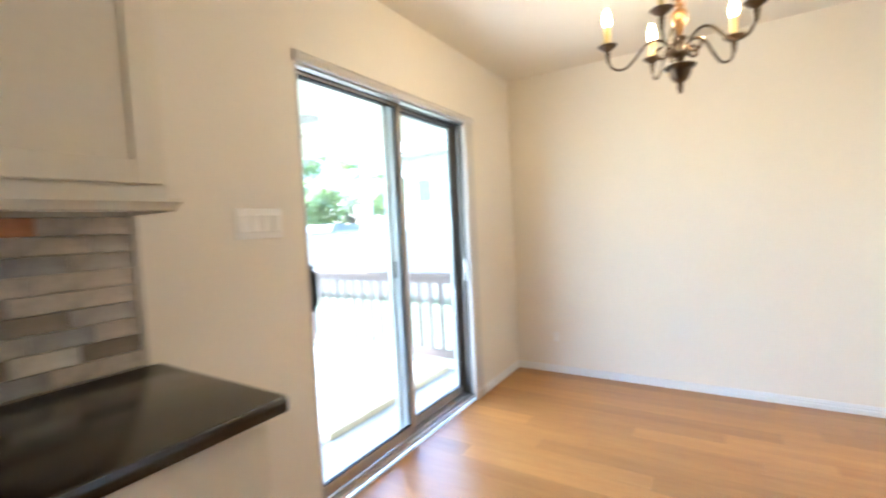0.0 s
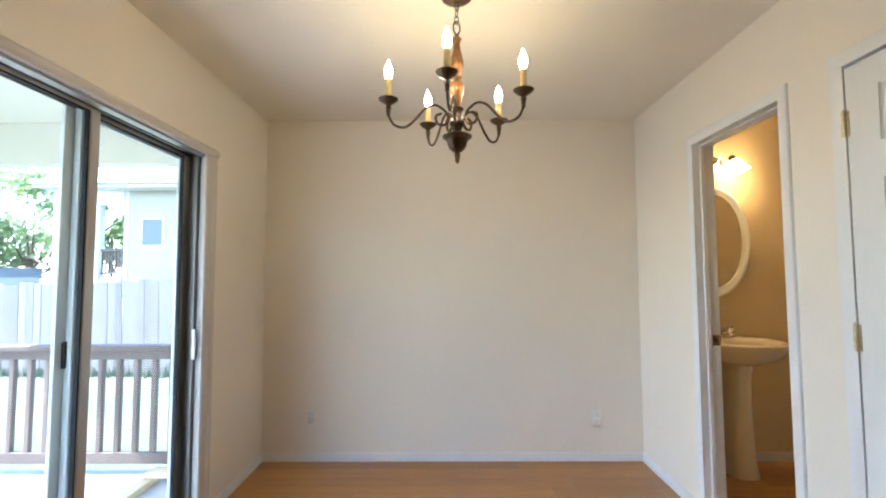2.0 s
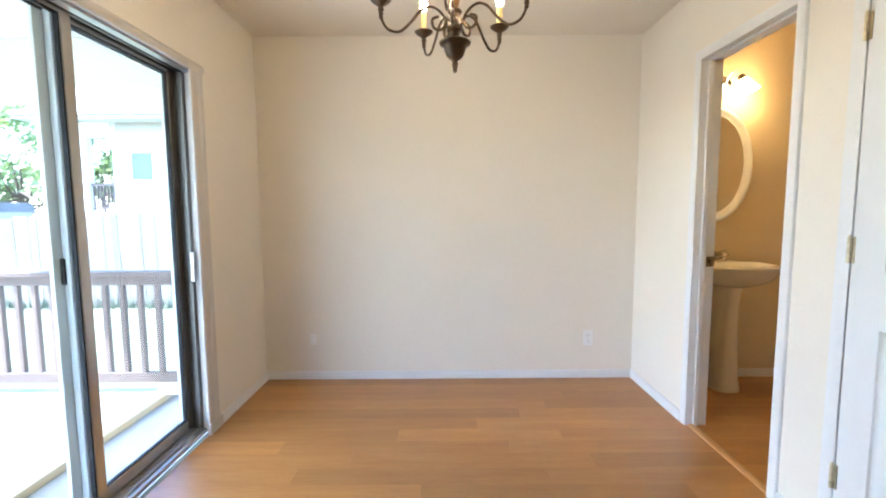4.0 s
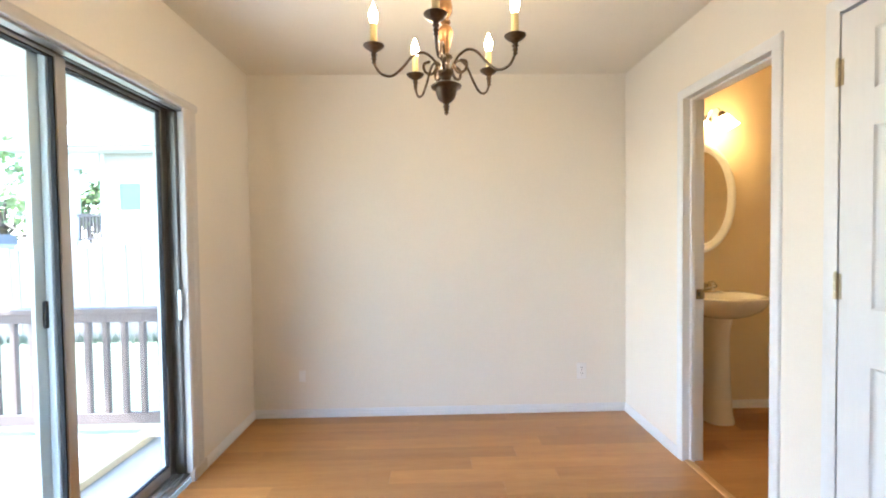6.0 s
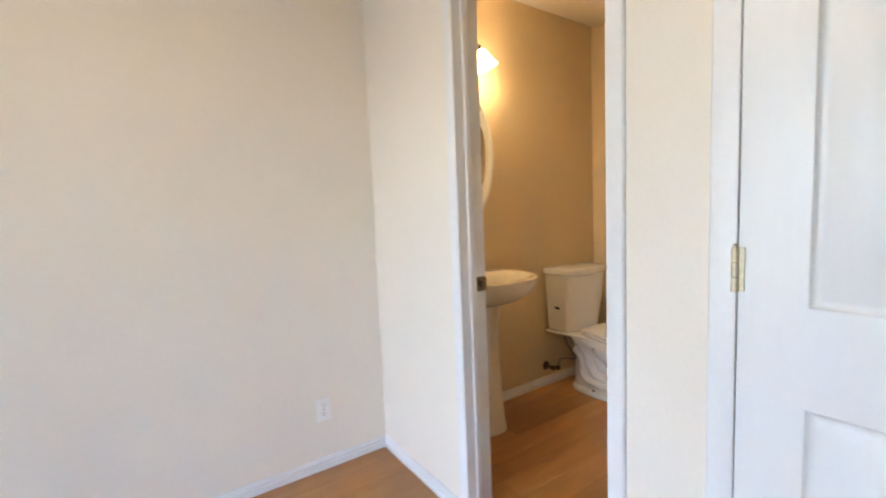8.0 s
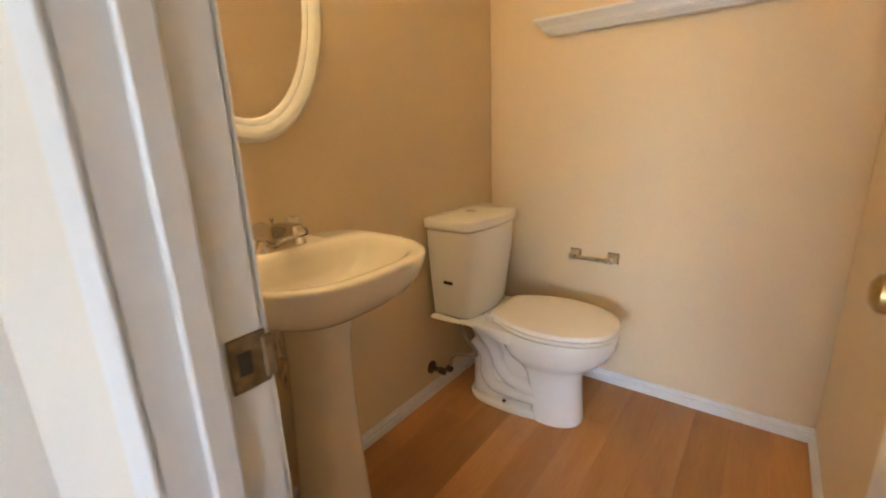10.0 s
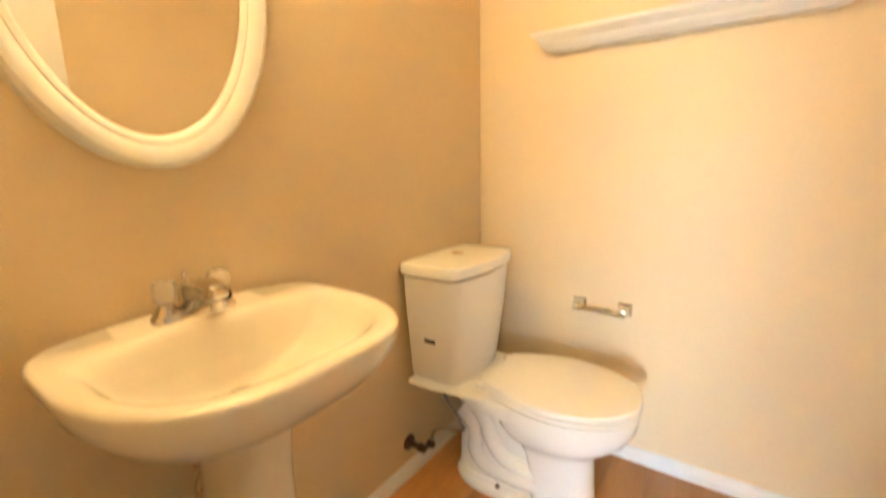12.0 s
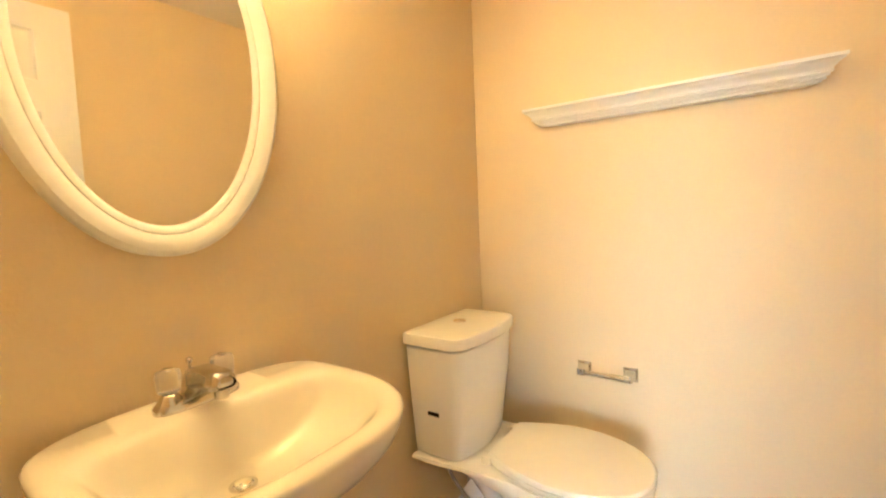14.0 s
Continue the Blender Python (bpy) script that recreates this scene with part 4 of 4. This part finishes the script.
for z, ax, f, b in ((0.02, 0.072, 2.95, 3.315), (0.15, 0.068, 2.95, 3.312), (0.28, 0.066, 2.92, 3.312), (0.385, 0.12, 2.90, 3.34)):
    core.append(bowl_ring(ax, f, b, z, p=4.5))
tp("core", loft(core), PORCELAIN)
for s in (-1, 1):
    upper_bend = [(3.275, 0.350), (3.262, 0.335), (3.23, 0.305), (3.185, 0.255), (3.165, 0.195), (3.12, 0.14), (3.05, 0.12), (2.97, 0.12)]
    lower_bend = [(3.285, 0.275), (3.265, 0.262), (3.24, 0.240), (3.222, 0.195), (3.225, 0.135), (3.19, 0.088), (3.12, 0.078), (3.04, 0.080), (2.96, 0.085)]
    for bend, rad, out in ((upper_bend, 0.033, 0.058), (lower_bend, 0.031, 0.066)):
        tp("trapway", tube(curve_points([(TX + s * out, y, z) for y, z in bend], 6), rad, 14), PORCELAIN)
    tp("bolt_cap", lathe([(0.009, 0.026), (0.008, 0.034), (0.003, 0.039), (0.001, 0.039)], (TX + s * 0.088, 3.13, 0), 14), BRONZE, "dark bolt cap")


def seat_ring(ax, front, back, z, n=64):
    c = 2.955
    ring = []
    for i in range(n):
        a = 2 * math.pi * i / n
        cx, s = math.cos(a), math.sin(a)
        x, y = ax * math.copysign(abs(cx) ** 0.86, cx), c + s * (c - front)
        if s > 0:
            # sides taper in to two firm corners, with a straight edge between them
            q = min(1.0, (1 - abs(i / (n / 4) - 1)) / 0.75)
            half = ax * (1 - 0.38 * q ** 1.7)
            y = c + (back - c) * q
            x = half * (math.copysign(1.0, cx) if q < 1 else max(-1.0, min(1.0, (1 - i / (n / 4)) / 0.25)))
        ring.append(Vector((TX + x, y, z)))
    return ring


tp("seat", loft([seat_ring(0.184, 2.708, 3.165, 0.405), seat_ring(0.189, 2.704, 3.168, 0.410), seat_ring(0.189, 2.704, 3.168, 0.418), seat_ring(0.186, 2.708, 3.166, 0.422)]), SEAT)
tp("lid", loft([seat_ring(0.181, 2.716, 3.17, 0.4235), seat_ring(0.190, 2.703, 3.176, 0.428), seat_ring(0.190, 2.703, 3.176, 0.436), seat_ring(0.186, 2.709, 3.172, 0.443), seat_ring(0.17, 2.735, 3.15, 0.446), seat_ring(0.08, 2.86, 3.05, 0.448)]), SEAT)
for s in (-1, 1):
    tp("seat_hinge", box((TX + s * 0.108 - 0.020, 3.165, 0.400), (TX + s * 0.108 + 0.020, 3.200, 0.432), bevel=0.006, seg=2), SEAT)


def tank_ring(w, front, z, back=3.432, bow=0.030, r=0.024, n=30):
    """Tank outline: straight back, front bowed towards the room, rounded corners."""
    pts = []
    for i in range(n + 1):
        u = -1 + 2 * i / n
        edge = max(0.0, (abs(u) - 0.80) / 0.20)
        pts.append(Vector((TK + u * w, front - bow * (1 - u * u) + r * edge ** 3, z)))
    pts += [Vector((TK + w, back - 0.01, z)), Vector((TK + w - 0.01, back, z)), Vector((TK - w + 0.01, back, z)), Vector((TK - w, back - 0.01, z))]
    return pts


tp("tank", loft([tank_ring(0.152, 3.272, 0.400), tank_ring(0.163, 3.262, 0.408), tank_ring(0.169, 3.256, 0.45), tank_ring(0.187, 3.234, 0.65), tank_ring(0.195, 3.227, 0.776), tank_ring(0.193, 3.229, 0.779), tank_ring(0.184, 3.238, 0.780), tank_ring(0.184, 3.238, 0.787)]), PORCELAIN)
tp("tank_lid", loft([tank_ring(0.198, 3.224, 0.787), tank_ring(0.203, 3.218, 0.789, 3.438), tank_ring(0.204, 3.216, 0.815, 3.438), tank_ring(0.201, 3.220, 0.824, 3.434), tank_ring(0.186, 3.236, 0.827, 3.42), tank_ring(0.06, 3.31, 0.828, 3.37)]), PORCELAIN)
bm = lathe([(0.024, 0.826), (0.024, 0.831), (0.020, 0.833), (0.001, 0.833)], (TK, 3.335, 0), 24)
box((TK - 0.0012, 3.314, 0.8325), (TK + 0.0012, 3.356, 0.8345), bm)
tp("flush_button", bm, CHROME, "round chrome flush button")
bm = box((-0.0015, -0.022, -0.007), (0.0015, 0.022, 0.007), bevel=0.001)
bm.transform(Matrix.Translation((TK - 0.180, 3.335, 0.560)) @ pose(0, 0, 0, 0, -5, 0))
tp("badge", bm, BLACK, "small dark badge on the tank side")
bm = lathe([(0.030, YB), (0.028, YB - 0.006), (0.012, YB - 0.010), (0.011, YB - 0.045), (0.016, YB - 0.050), (0.016, YB - 0.075), (0.010, YB - 0.078)], (2.70, 0, 0.135), 18, axis="y")
tube([(2.70, YB - 0.062, 0.135), (2.735, YB - 0.07, 0.130)], 0.009, 10, bm)
lathe([(0.016, 2.735), (0.018, 2.739), (0.018, 2.747), (0.012, 2.750)], (0, YB - 0.07, 0.130), 12, bm, axis="x")
tp("stop_valve", bm, BRONZE, "tarnished stop valve")
tp("supply_hose", tube(curve_points([(2.742, YB - 0.075, 0.140), (2.742, YB - 0.085, 0.185), (2.748, YB - 0.115, 0.207), (2.760, YB - 0.175, 0.214), (2.766, YB - 0.200, 0.226), (2.768, YB - 0.180, 0.255), (2.768, YB - 0.125, 0.315), (2.768, YB - 0.105, 0.375), (2.768, YB - 0.10, 0.41)], 8), 0.0062, 10), HOSE, "braided steel hose")

# ---------------------------------------------------------------- paper holder and ledge
hold = thing("paper_holder", "chrome toilet paper holder without a roll", "paper holder", (XF, 2.92, 0.60))
for yy in (-0.083, 0.083):
    bm = loft([[Vector((x, yy + sy * w, sz * w)) for sy, sz in ((-1, -1), (1, -1), (1, 1), (-1, 1))] for x, w in ((0, 0.025), (-0.006, 0.025), (-0.012, 0.018), (-0.040, 0.014), (-0.058, 0.013), (-0.062, 0.010))])
    bmesh.ops.bevel(bm, geom=bm.edges[:], offset=0.0015, segments=1, affect="EDGES")
    part("post", bm, CHROME_DIM, hold)
part("roller", lathe([(0.006, -0.074), (0.0105, -0.070), (0.0105, -0.002), (0.0092, 0.0), (0.0092, 0.070), (0.006, 0.074)], (-0.048, 0, -0.004), 16, axis="y"), CHROME_DIM, hold)

ledge = thing("wall_ledge", "white crown-moulding picture ledge on the bathroom wall", "ledge", (XF, 2.742, 1.588))
CROWN = [(0, -0.011), (0.080, -0.011), (0.078, -0.015), (0.068, -0.021), (0.060, -0.029), (0.056, -0.035), (0.059, -0.0365), (0.059, -0.042), (0.050, -0.0435), (0.052, -0.049), (0.043, -0.0505), (0.045, -0.056), (0.036, -0.0575), (0.036, -0.062), (0, -0.063)]
part("shelf_board", prism([(0, 0), (0.084, 0), (0.084, -0.010), (0, -0.010)], (0, 0, 0), NX, Z, Y, -0.372, 0.372, -1, 1), TRIM, ledge)
part("cove_moulding", prism(CROWN, (0, 0, 0), NX, Z, Y, -0.372, 0.372, -1, 1), TRIM, ledge)

# ---------------------------------------------------------------- outside: patio
setting("ground", box((-150, -150, GRASS - 0.5), (150, 150, GRASS)), LAWN, "dry sunlit lawn of the back yard", "ground")
setting("patio", box((-1.93, -2.6, GRASS - 0.1), (XL - 0.152, 3.62, DECK)), CONCRETE, "grey concrete patio strip beside the house", "patio")
setting("house_wall", box((XL - 0.40, YK - 3.0, -0.5), (XL - 0.152, YK - 0.2, 2.7)), SIDING, "pale outer wall of the house", "wall")
deck_ob = setting("deck", box((-4.4, -2.6, GRASS - 0.1), (-1.932, 3.62, DECK - 0.03)), DECK_WOOD, "weathered wooden deck in the sun", "deck")
plank = link("deck_board", box((-2.45, -0.068, -0.028), (0, 0.068, 0), bevel=0.004), DECK_WOOD, deck_ob)
for i in range(44):
    ob = plank if i == 0 else new("deck_board", plank.data)
    ob.parent = deck_ob
    ob.location = (-1.94, -2.50 + 0.14 * i, DECK)
timber = thing("timber", "pale sawn timber lying on the patio edge", "timber", (-1.98, 2.75, DECK))
part("beam", box((-0.045, -0.85, 0), (0.045, 0.70, 0.045), bevel=0.004), YELLOW_WOOD, timber)
part("offcut", box((-0.02, 0.60, 0.045), (0.16, 0.69, 0.083), bevel=0.004), YELLOW_WOOD, timber)

roof = setting("patio_roof", box((-4.45, -2.6, 2.46), (XL - 0.152, 3.85, 2.58)), PATIO_CEIL, "white boarded patio ceiling", "patio roof")
for nm, lo, hi in (("beam", (-4.45, 3.50, 2.14), (XL - 0.16, 3.60, 2.458)), ("beam", (-4.30, -2.6, 2.14), (-4.20, 3.497, 2.458)), ("fascia", (-4.50, 3.852, 2.40), (XL - 0.16, 3.88, 2.62)), ("fascia", (-4.48, -2.6, 2.40), (-4.452, 3.85, 2.62))):
    part(nm, box(lo, hi, bevel=0.004), PATIO_CEIL, roof)
for yy in (3.52, -2.4):
    post = thing("patio_post", "white painted patio roof post", "post", (-4.16, yy, DECK), group="patio roof posts")
    part("shaft", box((-0.075, -0.05, 0.09), (0.075, 0.05, 2.26), bevel=0.006), PATIO_WHITE, post)
    part("foot", box((-0.09, -0.065, 0), (0.09, 0.065, 0.09), bevel=0.006), PATIO_WHITE, post)

railing = thing("railing", "brown stained wooden deck railing with square balusters", "railing", (-2.8, 3.50, DECK))
part("top_rail", box((-1.28, -0.045, 0.885), (1.40, 0.045, 0.925), bevel=0.004), RAIL_WOOD, railing)
part("upper_rail", box((-1.28, -0.018, 0.822), (1.40, 0.018, 0.884), bevel=0.003), RAIL_WOOD, railing)
part("bottom_rail", box((-1.28, -0.018, 0.085), (1.40, 0.018, 0.165), bevel=0.003), RAIL_WOOD, railing)
bal = link("baluster", box((-0.018, -0.018, 0.165), (0.018, 0.018, 0.822), bevel=0.003), RAIL_WOOD, railing)
for i in range(20):
    ob = bal if i == 0 else new("baluster", bal.data)
    ob.parent = railing
    ob.location = (1.275 - 0.1295 * i, 0, 0)
for xx in (1.36,):
    part("rail_post", box((xx - 0.042, -0.042, 0), (xx + 0.042, 0.042, 0.885), bevel=0.004), RAIL_WOOD, railing)

fan = thing("ceiling_fan", "white patio ceiling fan with broad pale blades", "ceiling fan", (-3.15, 2.24, 0))
part("canopy", lathe([(0.07, 2.46), (0.068, 2.44), (0.03, 2.41), (0.013, 2.40)], n=24), PATIO_WHITE, fan)
part("rod", lathe([(0.012, 2.42), (0.012, 2.26)], n=12), PATIO_WHITE, fan)
part("motor", lathe([(0.02, 2.275), (0.09, 2.262), (0.115, 2.235), (0.115, 2.185), (0.09, 2.165), (0.05, 2.155), (0.045, 2.12), (0.06, 2.10), (0.075, 2.075), (0.06, 2.05), (0.001, 2.04)], n=28), PATIO_WHITE, fan)
for k in range(5):
    q = 24 + 72 * k
    outline = [(0.17, -0.045), (0.30, -0.058), (0.50, -0.066), (0.64, -0.060), (0.685, -0.030), (0.69, 0.010), (0.665, 0.045), (0.55, 0.062), (0.35, 0.058), (0.17, 0.045)]
    bm = prism(outline, (0, 0, 0), X, Y, Z, 0, 0.008)
    bm.transform(Matrix.Translation((0, 0, 2.19)) @ pose(0, 0, 0, 0, 0, q) @ pose(0, 0, 0, -13, 0, 0))
    part("blade", bm, FAN_GREY, fan)
    bm = box((0.10, -0.018, 2.186), (0.20, 0.018, 2.194), bevel=0.002)
    bm.transform(pose(0, 0, 0, 0, 0, q))
    part("blade_iron", bm, ALU_SHADED, fan)

# ---------------------------------------------------------------- outside: fence, neighbours, trees
fence = thing("fence", "tall weathered grey wooden board fence", "fence", (-6.0, 8.7, GRASS))
fence.rotation_euler = (0, radians(-1.3), radians(1.5))
rng = random.Random(11)
picks = []
for v in range(5):
    top = 1.80 + 0.012 * (v - 2)
    picks.append(link("fence_board", prism([(-0.068, -0.25), (0.068, -0.25), (0.068, top - 0.02), (0.045, top), (-0.045, top), (-0.068, top - 0.02)], (0, 0, 0), X, Z, Y, -0.009, 0.009), FENCE_WOOD, fence))
for i in range(128):
    ob = picks[i] if i < 5 else new("fence_board", picks[rng.randrange(5)].data)
    ob.parent = fence
    ob.location = (8.2 - 0.1405 * i, rng.uniform(-0.003, 0.003), 0)
    ob.rotation_euler = (0, radians(rng.uniform(-0.4, 0.4)), 0)
for z in (0.3, 1.45):
    part("fence_rail", box((-9.8, 0.012, z), (8.3, 0.05, z + 0.085)), FENCE_WOOD, fence)

bm = bmesh.new()
for i in range(2600):
    x, y = rng.uniform(-15, 1), 8.66 - abs(rng.gauss(0, 0.12))
    h, a = rng.uniform(0.06, 0.22), rng.uniform(0, math.pi)
    dx, dy = 0.012 * math.cos(a), 0.012 * math.sin(a)
    lx, ly = rng.uniform(-0.06, 0.06), rng.uniform(-0.06, 0.06)
    bm.faces.new([bm.verts.new(p) for p in ((x - dx, y - dy, GRASS), (x + dx, y + dy, GRASS), (x + lx, y + ly, GRASS + h))])
tagged(link("grass_tufts", bm, GRASS_BLADE), "uncut grass along the foot of the fence", "grass", kind="stuff")

HX, HY = -10.9, 15.0
house = thing("neighbour_house", "pale sided neighbour house with a covered porch", "house", (HX, HY, GRASS))
part("wall", box((0, 0, 0), (11.5, 8.0, 5.0)), SIDING, house)
bm = bmesh.new()
for i in range(26):
    box((0.002, -0.022, 0.1 + 0.185 * i), (11.5, -0.002, 0.1 + 0.185 * i + 0.176), bm)
tagged(link("siding_board", bm, SIDING, house), "lapped siding boards", kind="stuff")
part("corner_board", box((-0.02, -0.04, 0), (0.12, 0.0, 5.0), bevel=0.005), PATIO_WHITE, house)
roof_h = part("roof", prism([(-0.7, 5.0), (4.0, 7.4), (8.7, 5.0), (8.7, 4.88), (-0.7, 4.88)], (0, 0, 0), Y, Z, X, -2.6, 12.0), ROOFING, house)
part("soffit", box((-2.6, -0.72, 4.80), (12.0, 0.0, 4.878)), PATIO_WHITE, house)
part("gutter", box((-2.62, -0.84, 4.90), (12.0, -0.72, 5.03), bevel=0.015), PATIO_WHITE, house)
for x0, x1, z0, z1 in ((0.61, 1.29, 2.92, 3.80), (4.2, 5.4, 2.7, 3.9)):
    w = part("window", box((x0, -0.026, z0), (x1, -0.001, z1)), HOUSE_GLASS, house, "blue-grey window panes")
    bm = bmesh.new()
    for lo, hi in (((x0 - 0.07, z0 - 0.07), (x0, z1 + 0.07)), ((x1, z0 - 0.07), (x1 + 0.07, z1 + 0.07)), ((x0, z0 - 0.07), (x1, z0)), ((x0, z1), (x1, z1 + 0.07))):
        box((lo[0], -0.05, lo[1]), (hi[0], -0.002, hi[1]), bm)
    part("window_frame", bm, PATIO_WHITE, w)
part("porch_floor", box((-2.3, -0.1, 1.65), (-0.002, 2.0, 1.85)), DECK_WOOD, house)
part("porch_beam", box((-2.4, -0.12, 4.30), (-0.002, 0.08, 4.798)), PATIO_WHITE, house)
for xx in (-2.25, -0.95):
    part("porch_column", box((xx - 0.14, -0.12, 0), (xx + 0.14, 0.14, 4.299), bevel=0.01), PATIO_WHITE, house)
pr = part("porch_railing", box((-0.81, -0.04, 2.72), (-0.03, 0.05, 2.80)), RAIL_WOOD, house, "dark brown porch railing")
part("lower_rail", box((-0.81, -0.02, 1.93), (-0.03, 0.02, 2.0)), RAIL_WOOD, pr)
bb = link("baluster", box((-0.022, -0.02, 2.0), (0.022, 0.02, 2.72)), RAIL_WOOD, pr)
for i in range(7):
    ob = bb if i == 0 else new("baluster", bb.data)
    ob.parent = pr
    ob.location = (-0.08 - 0.11 * i, 0, 0)

shed = thing("garden_shed", "low garden shed with a blue-grey roof behind the fence", "shed", (-12.6, 12.2, GRASS))
part("wall", box((-0.9, -0.6, 0), (0.9, 0.6, 1.85)), SIDING, shed)
part("roof", prism([(-0.8, 1.85), (-0.7, 2.12), (0.7, 2.12), (0.8, 1.85), (0.8, 1.80), (-0.8, 1.80)], (0, 0, 0), Y, Z, X, -1.05, 0.80), SLATE_BLUE, shed)


def tree(name, at, height, spread, seed, label):
    """Trunk, forked limbs, and a ragged crown of separate leaves in clumps."""
    r = random.Random(seed)
    t = thing(name, label, "tree", at, group="trees behind the fence")
    fork = height * 0.35
    bm = tube(curve_points([(0, 0, -0.1), (0.05, 0.03, fork * 0.5), (-0.04, 0.06, fork), (0.02, 0, height * 0.72)], 5), [0.02 * height * (1 - 0.055 * i) for i in range(16)], 9)
    clumps = []
    for k in range(10):
        a, h = r.uniform(0, 6.28), r.uniform(0.45, 0.98) * height
        reach = spread * r.uniform(0.45, 1.0) * (1.15 - 0.6 * h / height)
        end = Vector((reach * math.cos(a), reach * math.sin(a), h))
        tube(curve_points([(0, 0, fork * r.uniform(0.8, 1.3)), end * 0.5 + Vector((0, 0, 0.12 * height)), end], 4), [0.010 * height * (1 - 0.1 * i) for i in range(9)], 6, bm)
        clumps += [end + Vector((r.gauss(0, 0.35), r.gauss(0, 0.35), r.gauss(0, 0.3))) * spread * 0.35 for _ in range(5)]
    part("trunk", bm, BARK, t)
    vs, fs = [], []
    for c in clumps:
        rad = spread * r.uniform(0.14, 0.30)
        for _ in range(95):
            d = Vector((r.gauss(0, 1), r.gauss(0, 1), r.gauss(0, 0.75)))
            p = c + d * rad * 0.55
            n = Vector((r.gauss(0, 1), r.gauss(0, 1), r.gauss(0.6, 1))).normalized()
            u = n.orthogonal().normalized() * r.uniform(0.07, 0.15)
            w = n.cross(u) * 0.55
            i = len(vs)
            vs += [p - u, p + w, p + u, p - w]
            fs.append((i, i + 1, i + 2, i + 3))
    me = bpy.data.meshes.new("crown")
    me.from_pydata(vs, [], fs)
    me.materials.append(LEAF)
    ob = new("crown", me)
    ob.parent = t
    tagged(ob, "crown of many small leaves", kind="stuff")
    return t


for i, (x, y, h, s) in enumerate(((-16.5, 17.5, 6.2, 2.6), (-20.5, 19.0, 7.0, 3.0), (-24.0, 16.0, 5.6, 2.6), (-13.2, 21.5, 6.0, 2.5), (-29.0, 21.0, 7.5, 3.2), (-14.2, 27.0, 7.0, 3.0), (-17.8, 15.2, 4.2, 2.2), (-22.0, 14.0, 4.0, 2.3), (-26.5, 18.5, 6.0, 3.0), (-16.0, 21.0, 6.4, 1.9))):
    tree("tree", (x, y, GRASS), h, s, 40 + i, "leafy green yard tree behind the fence")

# ---------------------------------------------------------------- wooden floor, board by board
floor = setting("floor", box((XL, YK, -0.03), (XF, YB, -0.0075)), FLOOR_GAP, "honey-coloured wooden strip floor", "floor")
bm = prism([(-0.022, 0), (-0.020, 0.006), (-0.008, 0.010), (0.008, 0.010), (0.020, 0.006), (0.022, 0)], (XR + 0.028, 0, -0.002), X, Z, Y, BY0, BY1)
setting("threshold", bm, STRIP, "pale wooden threshold strip in the bathroom doorway", "threshold")
BOARD_W = 0.125
board_meshes = {}


def slab(a, b, o=-0.0003):
    """Board with upright sides and a hairline joint to its neighbours."""
    return loft([[Vector((-o, -o, -0.008)), Vector((a + o, -o, -0.008)), Vector((a + o, b + o, -0.008)), Vector((-o, b + o, -0.008))],
                 [Vector((-o, -o, 0)), Vector((a + o, -o, 0)), Vector((a + o, b + o, 0)), Vector((-o, b + o, 0))]])


def board(x0, x1, y, w):
    key = (round(x1 - x0, 3), round(w, 3))
    if key not in board_meshes:
        me = link("floor_board", slab(key[0], key[1]), FLOOR, floor)
        board_meshes[key] = me.data
        ob = me
    else:
        ob = new("floor_board", board_meshes[key])
        ob.parent = floor
    ob.location = (x0, y, 0)


def lay(xa, xb, ya, yb, seed, lengths):
    r = random.Random(seed)
    y = ya
    while y < yb - 0.002:
        w = min(BOARD_W, yb - y)
        x = xa
        length = r.choice(lengths) * r.choice((0.3, 0.5, 0.7, 1.0))
        while x < xb - 0.001:
            e = round(min(x + length, xb), 2) if xb - (x + length) > 0.15 else xb
            board(x, e, y, w)
            x, length = e, r.choice(lengths)
        y += w


lay(XL, XR, YK, YB, 3, (0.9, 1.2, 1.5))
lay(XR, XF, YN, YB, 8, (0.9, 1.2))
